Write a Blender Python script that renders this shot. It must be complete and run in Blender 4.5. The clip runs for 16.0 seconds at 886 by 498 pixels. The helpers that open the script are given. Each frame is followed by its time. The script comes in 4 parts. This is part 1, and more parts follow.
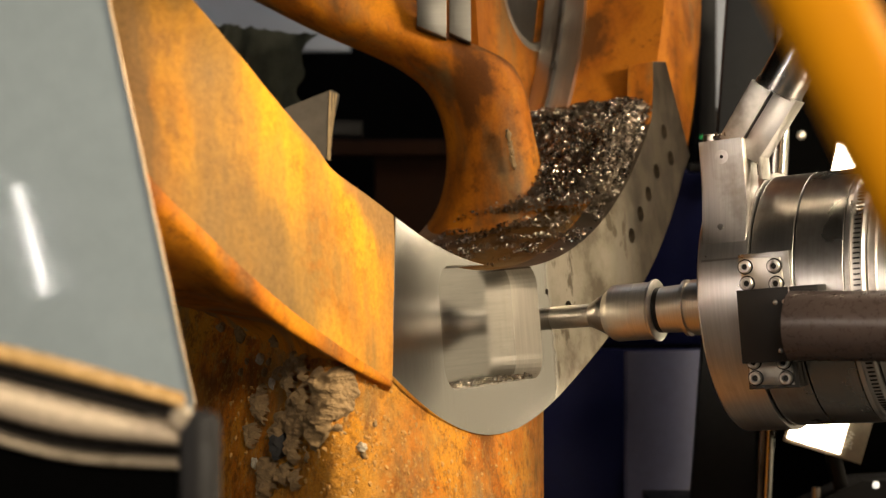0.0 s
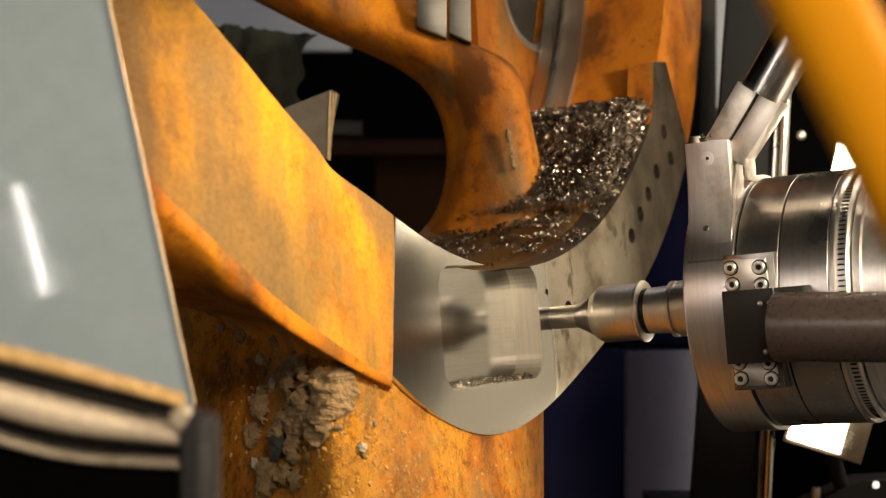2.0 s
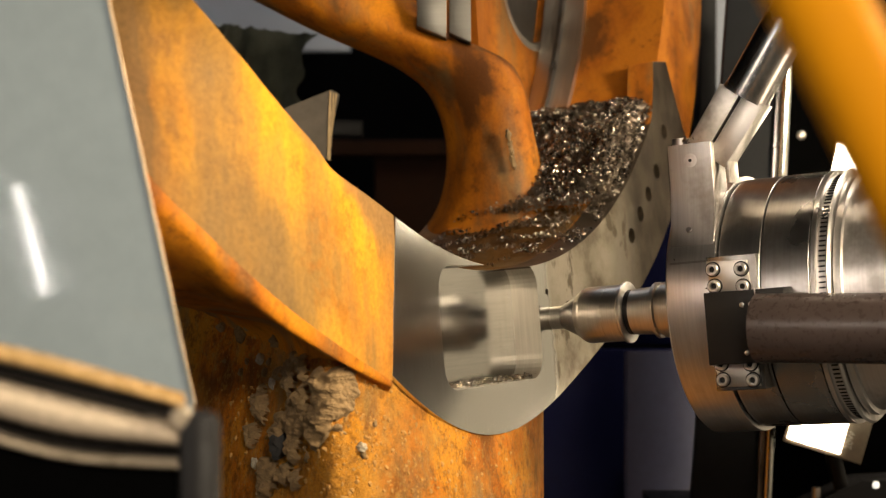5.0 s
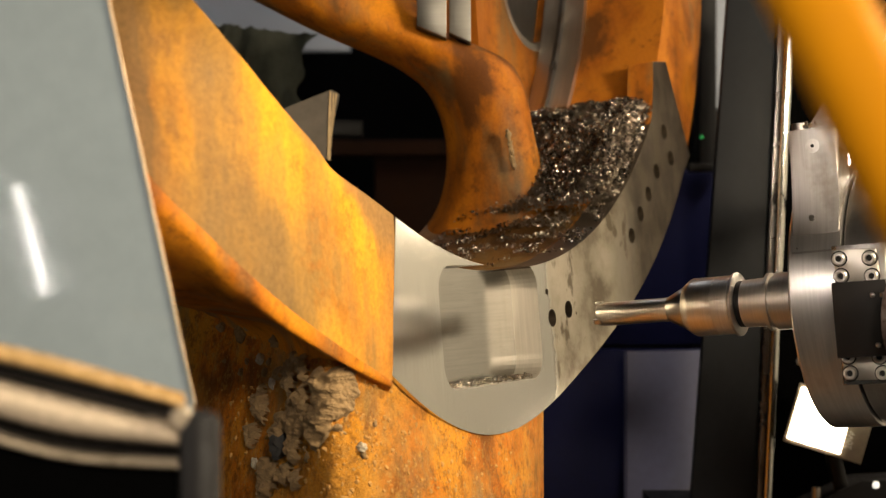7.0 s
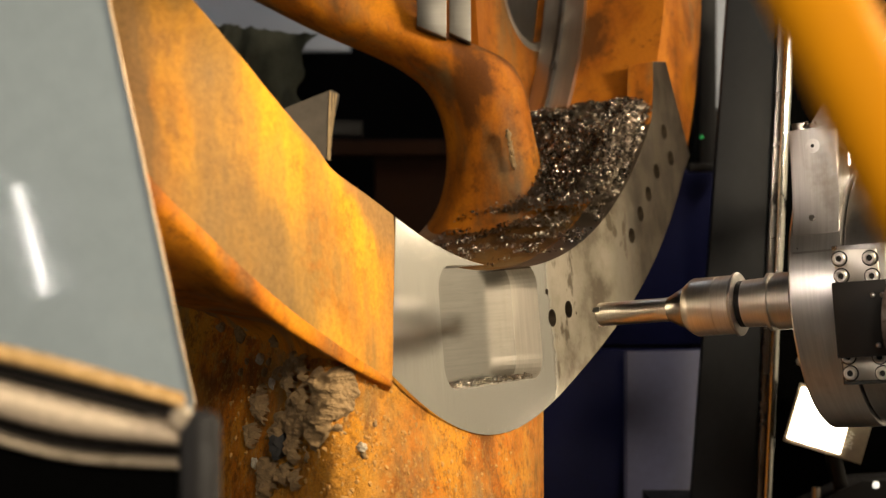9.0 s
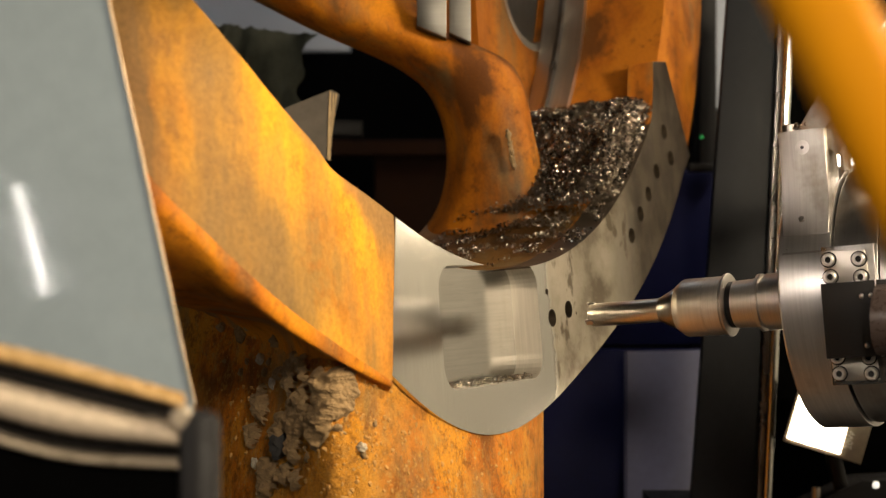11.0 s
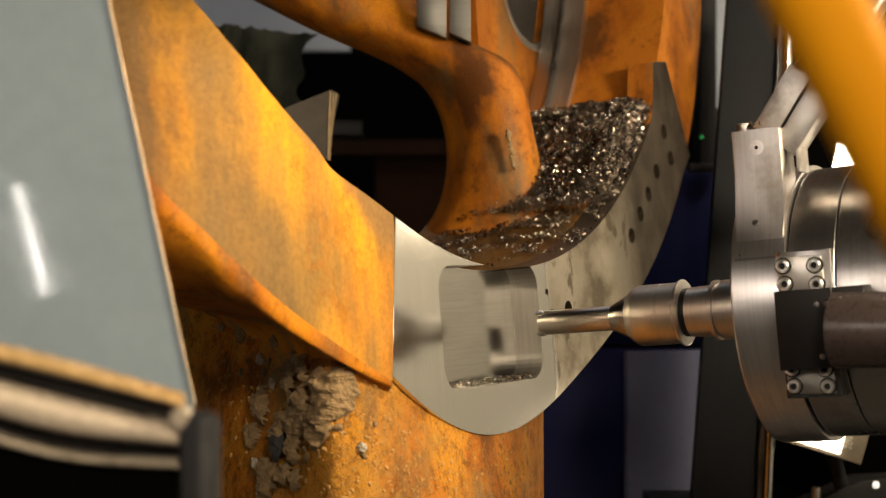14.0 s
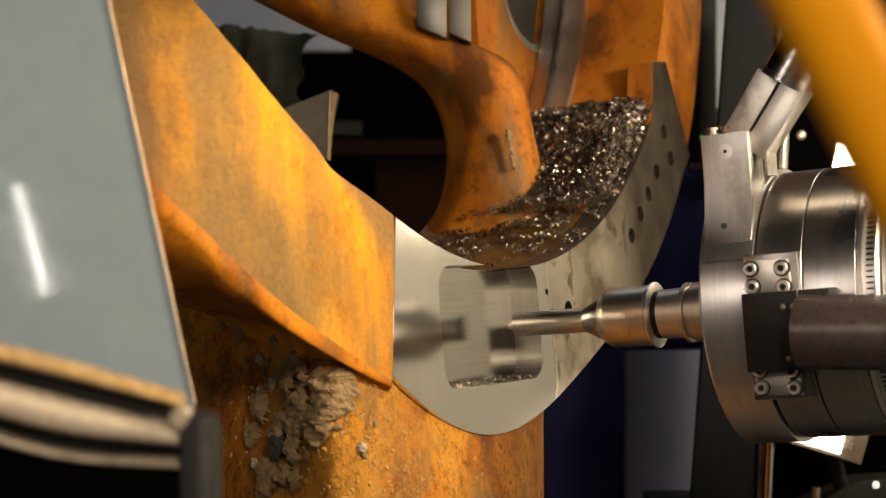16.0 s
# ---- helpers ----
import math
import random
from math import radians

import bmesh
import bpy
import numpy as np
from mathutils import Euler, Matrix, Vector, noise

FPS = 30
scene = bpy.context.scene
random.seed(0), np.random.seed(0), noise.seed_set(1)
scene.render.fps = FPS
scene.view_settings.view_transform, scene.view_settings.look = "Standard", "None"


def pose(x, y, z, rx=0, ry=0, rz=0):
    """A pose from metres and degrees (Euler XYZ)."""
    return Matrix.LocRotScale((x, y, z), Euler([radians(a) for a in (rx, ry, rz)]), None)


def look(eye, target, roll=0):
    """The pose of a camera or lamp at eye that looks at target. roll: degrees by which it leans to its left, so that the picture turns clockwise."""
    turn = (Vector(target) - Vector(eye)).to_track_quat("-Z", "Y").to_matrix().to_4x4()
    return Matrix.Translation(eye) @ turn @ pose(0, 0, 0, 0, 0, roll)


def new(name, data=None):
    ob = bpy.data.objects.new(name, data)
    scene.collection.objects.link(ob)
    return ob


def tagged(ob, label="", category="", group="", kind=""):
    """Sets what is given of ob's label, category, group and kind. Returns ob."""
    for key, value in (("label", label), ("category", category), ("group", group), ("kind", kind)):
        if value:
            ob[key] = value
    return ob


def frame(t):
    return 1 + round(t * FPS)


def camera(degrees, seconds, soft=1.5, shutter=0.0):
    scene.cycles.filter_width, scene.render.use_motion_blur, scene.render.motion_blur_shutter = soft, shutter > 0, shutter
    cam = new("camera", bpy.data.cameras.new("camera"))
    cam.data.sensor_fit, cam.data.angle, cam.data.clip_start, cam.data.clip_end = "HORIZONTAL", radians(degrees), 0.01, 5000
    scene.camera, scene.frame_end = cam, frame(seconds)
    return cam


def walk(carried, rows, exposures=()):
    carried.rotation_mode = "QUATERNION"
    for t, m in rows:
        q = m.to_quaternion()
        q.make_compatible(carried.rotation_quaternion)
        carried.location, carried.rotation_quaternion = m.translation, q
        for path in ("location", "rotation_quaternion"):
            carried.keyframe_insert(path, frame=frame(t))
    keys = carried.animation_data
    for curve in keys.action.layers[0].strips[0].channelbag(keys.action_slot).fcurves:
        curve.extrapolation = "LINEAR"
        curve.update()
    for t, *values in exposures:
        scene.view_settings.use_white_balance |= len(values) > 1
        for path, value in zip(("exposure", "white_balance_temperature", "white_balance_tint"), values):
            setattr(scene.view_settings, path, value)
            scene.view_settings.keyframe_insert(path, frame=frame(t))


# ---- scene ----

# ---------- camera ----------
cam = camera(30, 16.0, soft=1.2)
cam.data.dof.use_dof = True
cam.data.dof.focus_distance = 2.3
cam.data.dof.aperture_fstop = 4.2
walk(cam, [(0.0, pose(0, 0, 1.4, 90, 0, 0)), (16.0, pose(0, 0, 1.4, 90, 0, 0))],
     [(0.0, 0.33), (4.0, 0.36), (7.0, 0.36), (9.2, 0.34), (11.5, 0.22), (14.0, 0.16), (16.0, 0.12)])

# ---------- world and lights ----------
world = bpy.data.worlds.new("hall_air")
scene.world = world
world.use_nodes = True
world.node_tree.nodes["Background"].inputs[0].default_value = (0.5, 0.6, 0.75, 1)
world.node_tree.nodes["Background"].inputs[1].default_value = 0.004


def area_lamp(name, eye, target, size_x, size_y, watts, colour, lean=0):
    data = bpy.data.lights.new(name, "AREA")
    data.shape, data.size, data.size_y, data.energy, data.color = "RECTANGLE", size_x, size_y, watts, colour
    ob = new(name, data)
    ob.matrix_world = look(eye, target, lean)
    return ob


# unseen lamps added round the camera and hall; the two work lights by the slide glow by themselves
area_lamp("unseen_lamp", (1.35, 1.0, 1.95), (-0.1, 2.05, 1.25), 0.35, 0.35, 52, (1.0, 0.83, 0.57))
area_lamp("unseen_lamp", (0.35, -0.5, 2.0), (-0.1, 2.3, 1.2), 0.3, 0.25, 26, (1.0, 0.85, 0.64))
area_lamp("unseen_lamp", (-1.9, -0.5, 2.15), (0.4, 2.2, 1.35), 0.5, 0.4, 13, (1.0, 0.88, 0.74))
# weak lamp added only for the highlight along the head
area_lamp("unseen_lamp", (-2.3, 0.9, 1.32), (0.13, 2.45, 1.3), 0.3, 0.30, 3.5, (1.0, 0.90, 0.80))
area_lamp("unseen_lamp", (-0.2, -1.2, 4.2), (-0.2, 2.0, 1.2), 2.4, 0.4, 5, (1.0, 0.92, 0.78))
# added to brighten the east wall that the flange mirrors
area_lamp("unseen_lamp", (1.6, 3.1, 3.0), (2.4, 3.15, 1.5), 0.6, 0.3, 62, (1.0, 0.88, 0.68))
area_lamp("tube_lamp", (-0.945, -0.8, 1.42), (-0.40, 1.5, 1.41), 0.012, 0.26, 0.55, (1.0, 0.96, 0.88), 15)
# added to lift the far cladding
area_lamp("unseen_lamp", (-0.6, 4.8, 4.6), (-0.7, 5.9, 2.2), 1.2, 0.3, 12, (0.85, 0.92, 1.0))


# ---------- materials ----------
def mat(name, rough=0.5, metal=0.0, spec=0.5):
    m = bpy.data.materials.new(name)
    m.use_nodes = True
    b = m.node_tree.nodes["Principled BSDF"]
    b.inputs["Roughness"].default_value = rough
    b.inputs["Metallic"].default_value = metal
    b.inputs["Specular IOR Level"].default_value = spec
    return m, m.node_tree, b


def noise_tex(nt, scale, detail=6.0, rough=0.6, stretch=(1, 1, 1), offset=0.0):
    tc = nt.nodes.new("ShaderNodeTexCoord")
    mp = nt.nodes.new("ShaderNodeMapping")
    mp.inputs["Scale"].default_value = stretch
    mp.inputs["Location"].default_value = (offset, offset * 0.7, offset * 1.3)
    n = nt.nodes.new("ShaderNodeTexNoise")
    n.inputs["Scale"].default_value, n.inputs["Detail"].default_value, n.inputs["Roughness"].default_value = scale, detail, rough
    nt.links.new(tc.outputs["Object"], mp.inputs["Vector"])
    nt.links.new(mp.outputs["Vector"], n.inputs["Vector"])
    return n.outputs["Fac"]


def ramp(nt, fac, stops):
    r = nt.nodes.new("ShaderNodeValToRGB")
    while len(r.color_ramp.elements) < len(stops):
        r.color_ramp.elements.new(0.5)
    for e, (p, c) in zip(r.color_ramp.elements, stops):
        e.position, e.color = p, (*c, 1) if len(c) == 3 else c
    nt.links.new(fac, r.inputs["Fac"])
    return r.outputs["Color"]


def mixc(nt, fac, c1, c2, how="MIX"):
    m = nt.nodes.new("ShaderNodeMix")
    m.data_type, m.blend_type = "RGBA", how
    for sock, v in ((m.inputs[0], fac), (m.inputs[6], c1), (m.inputs[7], c2)):
        if hasattr(v, "links"):
            nt.links.new(v, sock)
        else:
            sock.default_value = v if isinstance(v, (int, float)) else (*v, 1)
    return m.outputs[2]


def bump(nt, b, fac, strength=0.3, dist=0.002):
    n = nt.nodes.new("ShaderNodeBump")
    n.inputs["Strength"].default_value, n.inputs["Distance"].default_value = strength, dist
    nt.links.new(fac, n.inputs["Height"])
    nt.links.new(n.outputs["Normal"], b.inputs["Normal"])


def grey(v):
    return (v, v, v)


def plain(name, colour, rough=0.5, metal=0.0, var=0.25, scale=9.0, rvar=0.12, relief=0.08, spec=0.5):
    """Paint, metal or plastic with uneven tone and sheen at two scales."""
    m, nt, b = mat(name, rough, metal, spec)
    big, fine = noise_tex(nt, scale, 4), noise_tex(nt, scale * 14, 5, 0.65, offset=3.0)
    lo, hi = [c * (1 - var) for c in colour], [min(1, c * (1 + var)) for c in colour]
    base = ramp(nt, big, [(0.3, lo), (0.7, hi)])
    base = mixc(nt, 0.35, base, ramp(nt, fine, [(0.35, lo), (0.65, hi)]))
    nt.links.new(base, b.inputs["Base Color"])
    nt.links.new(ramp(nt, fine, [(0.3, grey(max(0.02, rough - rvar))), (0.7, grey(min(1, rough + rvar)))]), b.inputs["Roughness"])
    bump(nt, b, fine, relief, 0.0006)
    return m


def shifted(nt, value, by):
    n = nt.nodes.new("ShaderNodeMath")
    n.operation = "ADD"
    nt.links.new(value, n.inputs[0])
    n.inputs[1].default_value = by
    return n.outputs[0]


def rust(name, light, mid, dark, grimy=0.5, scale=5.0, rough=0.62, run=0.5, dust=None, darker_from=None, scratched=0.35, patch=False, relief=0.4):
    """Rusted steel: orange bloom, grey mill scale smears and dark grime."""
    m, nt, b = mat(name, rough, 0.0, 0.18)
    cloud = noise_tex(nt, scale, 6, 0.6, (1, 1, 0.6))
    smear = noise_tex(nt, scale * 0.9, 5, 0.58, (1.6, 1.6, run), 5.0)
    spot = noise_tex(nt, scale * 5, 7, 0.72, offset=9.0)
    fine = noise_tex(nt, scale * 38, 6, 0.7, offset=2.0)
    scratch = noise_tex(nt, scale * 3, 8, 0.75, (6, 6, 0.5), 1.0)
    base = ramp(nt, cloud, [(0.36, dark), (0.45, mid), (0.57, light)])
    base = mixc(nt, ramp(nt, smear, [(grimy - 0.02, grey(0)), (grimy + 0.10, grey(0.7)), (grimy + 0.22, grey(0.95))]), base, (0.17, 0.115, 0.05))
    base = mixc(nt, ramp(nt, spot, [(0.54, grey(0)), (0.66, grey(0.7))]), base, dark)
    base = mixc(nt, ramp(nt, scratch, [(0.56, grey(0)), (0.70, grey(scratched))]), base, (0.10, 0.06, 0.03))
    # dark brown beyond a given x, with an uneven edge
    if darker_from is not None:
        tc, sep, far = nt.nodes.new("ShaderNodeTexCoord"), nt.nodes.new("ShaderNodeSeparateXYZ"), nt.nodes.new("ShaderNodeMath")
        nt.links.new(tc.outputs["Object"], sep.inputs[0])
        far.operation = "MULTIPLY_ADD"
        nt.links.new(sep.outputs["X"], far.inputs[0])
        far.inputs[1].default_value, far.inputs[2].default_value = -1.0, darker_from
        push = nt.nodes.new("ShaderNodeMath")
        push.operation = "MULTIPLY_ADD"
        nt.links.new(smear, push.inputs[0])
        push.inputs[1].default_value = 0.45
        nt.links.new(far.outputs[0], push.inputs[2])
        base = mixc(nt, ramp(nt, push.outputs[0], [(0.26, grey(0)), (0.36, grey(0.9))]), base, (0.115, 0.07, 0.03))
    if patch:
        # brown ground steel above a slanting line by the flange
        tc, dot, add = nt.nodes.new("ShaderNodeTexCoord"), nt.nodes.new("ShaderNodeVectorMath"), nt.nodes.new("ShaderNodeMath")
        dot.operation, add.operation = "DOT_PRODUCT", "MULTIPLY_ADD"
        dot.inputs[1].default_value = (0.82, 0, 1)
        nt.links.new(tc.outputs["Object"], dot.inputs[0])
        nt.links.new(noise_tex(nt, 16, 5, 0.6, offset=6.0), add.inputs[0])
        add.inputs[1].default_value = 0.07
        nt.links.new(dot.outputs["Value"], add.inputs[2])
        base = mixc(nt, ramp(nt, shifted(nt, add.outputs[0], 0.75), [(0.484, grey(0)), (0.510, grey(0.8))]), base, (0.30, 0.155, 0.055))
        # broad olive smears down the plate
        base = mixc(nt, ramp(nt, noise_tex(nt, 7.5, 4, 0.55, (1.0, 1, 0.45), 23.0), [(0.50, grey(0)), (0.58, grey(0.55)), (0.70, grey(0.8))]), base, (0.25, 0.14, 0.045))
    if dust:
        base = mixc(nt, ramp(nt, noise_tex(nt, scale * 9, 7, 0.75, offset=15.0), [(0.53, grey(0)), (0.64, grey(0.7))]), base, dust)
    if relief > 0.6:
        flake = noise_tex(nt, 55, 6, 0.8, offset=31.0)
        base = mixc(nt, ramp(nt, flake, [(0.40, grey(0.75)), (0.50, grey(0))]), base, dark)
        base = mixc(nt, ramp(nt, flake, [(0.58, grey(0)), (0.66, grey(0.6))]), base, (0.62, 0.34, 0.06))
        base = mixc(nt, ramp(nt, noise_tex(nt, 4.5, 3, 0.5, offset=40.0), [(0.45, grey(0)), (0.62, grey(0.55))]), base, (0.42, 0.22, 0.05))
    base = mixc(nt, 0.34, base, mixc(nt, 1.0, base, ramp(nt, fine, [(0.35, grey(0.25)), (0.62, grey(1.0))]), "MULTIPLY"))
    nt.links.new(base, b.inputs["Base Color"])
    nt.links.new(ramp(nt, smear, [(0.4, grey(rough + 0.1)), (0.65, grey(rough - 0.22))]), b.inputs["Roughness"])
    bump(nt, b, mixc(nt, 0.5, fine, spot), relief, 0.002 if relief < 0.6 else 0.006)
    return m


def machined(name, colour, rough=0.22, stretch=(1, 1, 30), scale=14, relief=0.05, stain=0.0):
    """Cut steel with fine tool lines along one way."""
    m, nt, b = mat(name, rough, 1.0)
    lines = noise_tex(nt, scale, 5, 0.6, stretch)
    cloud = noise_tex(nt, 7, 5, 0.6, offset=4.0)
    lo, hi = [c * 0.8 for c in colour], [min(1, c * 1.15) for c in colour]
    base = mixc(nt, 0.5, ramp(nt, lines, [(0.3, lo), (0.7, hi)]), ramp(nt, cloud, [(0.3, lo), (0.7, hi)]))
    if stain:
        base = mixc(nt, ramp(nt, cloud, [(0.52, grey(0)), (0.62, grey(stain))]), base, (0.16, 0.13, 0.10))
    nt.links.new(base, b.inputs["Base Color"])
    nt.links.new(ramp(nt, cloud, [(0.3, grey(rough * 0.75)), (0.7, grey(rough * 1.4))]), b.inputs["Roughness"])
    bump(nt, b, lines, relief, 0.0005)
    return m


def faced():
    """The flange: freshly milled near the pocket, dull and oil-stained beyond it, its far end painted dimmer."""
    m, nt, b = mat("faced_steel", 0.25, 1.0)
    lines = noise_tex(nt, 9, 5, 0.6, (40, 1, 1))
    cloud = noise_tex(nt, 9, 6, 0.65, offset=4.0)
    spots = noise_tex(nt, 26, 5, 0.6, (1, 1, 0.6), 7.0)
    tc, sep = nt.nodes.new("ShaderNodeTexCoord"), nt.nodes.new("ShaderNodeSeparateXYZ")
    nt.links.new(tc.outputs["Object"], sep.inputs[0])
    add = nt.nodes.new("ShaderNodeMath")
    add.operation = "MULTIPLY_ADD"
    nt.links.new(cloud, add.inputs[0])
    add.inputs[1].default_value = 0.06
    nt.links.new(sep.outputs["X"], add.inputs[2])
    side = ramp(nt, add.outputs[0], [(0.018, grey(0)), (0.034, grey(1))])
    fresh = ramp(nt, lines, [(0.3, (0.63, 0.605, 0.555)), (0.7, (0.73, 0.705, 0.65))])
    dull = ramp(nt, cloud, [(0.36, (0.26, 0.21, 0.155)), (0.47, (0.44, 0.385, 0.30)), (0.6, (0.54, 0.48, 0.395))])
    dull = mixc(nt, ramp(nt, spots, [(0.60, grey(0)), (0.66, grey(0.8))]), dull, (0.12, 0.085, 0.05))
    scr = noise_tex(nt, 6, 9, 0.8, (14, 1, 2.2), 12.0)
    fresh = mixc(nt, ramp(nt, scr, [(0.60, grey(0)), (0.63, grey(0.5)), (0.66, grey(0))]), fresh, (0.80, 0.78, 0.72))
    # light falloff towards the far end, put into the stained steel's colour
    oily_dim = ramp(nt, add.outputs[0], [(0.26, grey(0)), (0.40, grey(0.95))])
    dull = mixc(nt, oily_dim, dull, ramp(nt, spots, [(0.4, (0.075, 0.058, 0.045)), (0.62, (0.15, 0.12, 0.09))]))
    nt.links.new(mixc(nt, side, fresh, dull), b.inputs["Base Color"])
    rough = mixc(nt, side, ramp(nt, cloud, [(0.3, grey(0.13)), (0.7, grey(0.20))]), ramp(nt, cloud, [(0.3, grey(0.38)), (0.7, grey(0.52))]))
    nt.links.new(rough, b.inputs["Roughness"])
    bump(nt, b, lines, 0.05, 0.0005)
    return m


def glow(name, colour, strength):
    m, nt, b = mat(name)
    b.inputs["Base Color"].default_value = (*colour, 1)
    b.inputs["Emission Color"].default_value = (*colour, 1)
    b.inputs["Emission Strength"].default_value = strength
    return m


M_RUST = rust("rust_bright", (0.82, 0.36, 0.016), (0.72, 0.265, 0.010), (0.36, 0.13, 0.008), 0.53, 3.6, darker_from=-0.72, scratched=0.12, patch=True)
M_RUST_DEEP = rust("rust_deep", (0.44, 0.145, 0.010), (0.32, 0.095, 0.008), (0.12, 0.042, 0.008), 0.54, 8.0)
M_RUST_TUBE = rust("rust_tube", (0.68, 0.28, 0.022), (0.58, 0.17, 0.008), (0.20, 0.066, 0.008), 0.54, 9.0, 0.66, 1.2, (0.46, 0.27, 0.08), scratched=0.12, relief=0.9)
M_FACE = faced()
M_FACE_OLD = machined("stained_steel", (0.62, 0.58, 0.53), 0.36, (20, 1, 1), 9, 0.08, 0.7)
M_BAND = machined("turned_steel", (0.62, 0.58, 0.53), 0.38, (1, 40, 1), 9)
M_STEEL = machined("ground_steel", (0.64, 0.61, 0.595), 0.33, (1, 30, 1), 10, 0.05, 0.55)
M_STEEL_DARK = machined("dark_steel", (0.37, 0.35, 0.34), 0.28, (1, 20, 1), 10, 0.05, 0.6)
M_TOOL = machined("tool_steel", (0.54, 0.50, 0.45), 0.36, (1, 40, 1), 12)
M_BLACK = plain("black_oxide", (0.007, 0.006, 0.006), 0.5, 0.0, spec=0.22)
M_BROWN = plain("brown_tube_paint", (0.036, 0.026, 0.024), 0.32, 0.0, spec=0.35)
M_PANEL = plain("grey_panel_paint", (0.225, 0.27, 0.305), 0.06, 0.0, 0.1, 3.0, 0.03, 0.02)
M_NAVY = plain("navy_paint", (0.0035, 0.0045, 0.028), 0.5, 0.0, 0.2, 4.0, 0.04, 0.01, 0.07)
M_CHARCOAL = plain("charcoal_paint", (0.017, 0.018, 0.021), 0.5, 0.0, 0.2, 5.0, spec=0.06)
M_ORANGE = plain("orange_pole_paint", (0.42, 0.165, 0.0012), 0.7, 0.0, 0.06, 5.0, spec=0.08)
M_CHROME = machined("chrome_rail", (0.72, 0.70, 0.66), 0.12, (1, 1, 1), 6)
M_CONCRETE = plain("hall_concrete", (0.035, 0.034, 0.032), 0.8, 0.0, 0.2, 2.0)
# near-black, so that the hall's lack of light lies in the wall colour
M_WALL = plain("unlit_wall_tone", (0.0025, 0.0025, 0.003), 0.9, 0.0, 0.2, 0.8, spec=0.05)
M_GLOW = glow("lamp_glow", (1.0, 0.86, 0.62), 18.0)
M_CHIP = machined("steel_chip", (0.30, 0.25, 0.20), 0.24, (1, 1, 1), 30)
M_DIRT = plain("dry_dirt", (0.25, 0.16, 0.075), 0.95, 0.0, 0.45, 22.0, 0.05, 0.5)
M_GRIT = plain("rusty_grit", (0.42, 0.22, 0.06), 0.9, 0.0, 0.4, 30.0, 0.05, 0.5)
M_DIRT_DARK = plain("oily_dirt", (0.035, 0.032, 0.03), 0.8, 0.0, 0.35, 40.0, 0.05, 0.5)


M_RUST_RIB = rust("rust_rib", (0.64, 0.225, 0.010), (0.46, 0.14, 0.008), (0.14, 0.046, 0.008), 0.52, 7.0)
M_POCKET = machined("pocket_steel", (0.50, 0.475, 0.435), 0.15, (1, 1, 34), 9, 0.04)
M_POCKET_WALL = machined("end_milled_wall", (0.60, 0.565, 0.51), 0.46, (1, 30, 1), 9, 0.05)
M_SCREW = machined("screw_steel", (0.60, 0.56, 0.52), 0.3, (1, 1, 1), 20)
M_STONE = plain("pale_crumb", (0.42, 0.36, 0.27), 0.95, 0.0, 0.3, 60.0, 0.05, 0.4)
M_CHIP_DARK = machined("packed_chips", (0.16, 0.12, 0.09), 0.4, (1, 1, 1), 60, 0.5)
M_LAMP_RIM = plain("lamp_rim_paint", (0.24, 0.20, 0.15), 0.45, 0.0)
M_EDGE = machined("bare_edge", (0.42, 0.32, 0.22), 0.4, (1, 1, 1), 12)
M_BRONZE = plain("bronze_paint", (0.46, 0.29, 0.12), 0.25, 0.15, 0.25, 5.0)
M_BRONZE_DARK = plain("dull_bronze_paint", (0.34, 0.28, 0.21), 0.3, 0.15, 0.25, 5.0)
M_CLOTH = plain("grey_green_cloth", (0.065, 0.07, 0.055), 0.9, 0.0, 0.5, 14.0)
M_PLY = plain("weathered_ply", (0.09, 0.075, 0.06), 0.8, 0.0, 0.3, 30.0)
M_PLY_EDGE = plain("ply_edge", (0.45, 0.32, 0.17), 0.8, 0.0, 0.35, 40.0)
M_FARGREY = plain("far_cladding", (0.38, 0.41, 0.48), 0.7, 0.0, 0.08, 1.0)
M_PALE = plain("pale_print", (0.7, 0.66, 0.58), 0.6)
M_CREAM = plain("reflector_wall_paint", (0.62, 0.58, 0.50), 0.7, 0.0, 0.12, 0.9)
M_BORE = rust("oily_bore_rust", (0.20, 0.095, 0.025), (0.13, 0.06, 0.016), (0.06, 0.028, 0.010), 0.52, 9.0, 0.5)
M_BEAM_DIM = plain("shaded_brown_steel", (0.022, 0.008, 0.003), 0.6, 0.0, 0.3, 6.0, spec=0.1)
M_CLAMP = machined("clamp_steel", (0.17, 0.16, 0.145), 0.4, (1, 1, 20), 12)
M_BEIGE = plain("beige_metal_band", (0.58, 0.47, 0.35), 0.24, 0.15, 0.15, 6.0)
M_NAVY_SHEEN = plain("violet_grey_reflection", (0.11, 0.117, 0.20), 0.34, 0.0, 0.15, 4.0, 0.04, 0.01)
M_LUG = machined("lug_steel", (0.44, 0.41, 0.39), 0.36, (1, 30, 1), 10, 0.08, 0.6)
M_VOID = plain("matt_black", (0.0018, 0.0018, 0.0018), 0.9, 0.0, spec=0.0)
M_LED = glow("green_led", (0.05, 0.8, 0.2), 0.08)
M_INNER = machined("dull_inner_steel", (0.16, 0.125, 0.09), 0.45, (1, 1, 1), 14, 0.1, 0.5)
M_GLOW_SOFT = glow("indicator_glow", (1.0, 0.97, 0.85), 0.8)


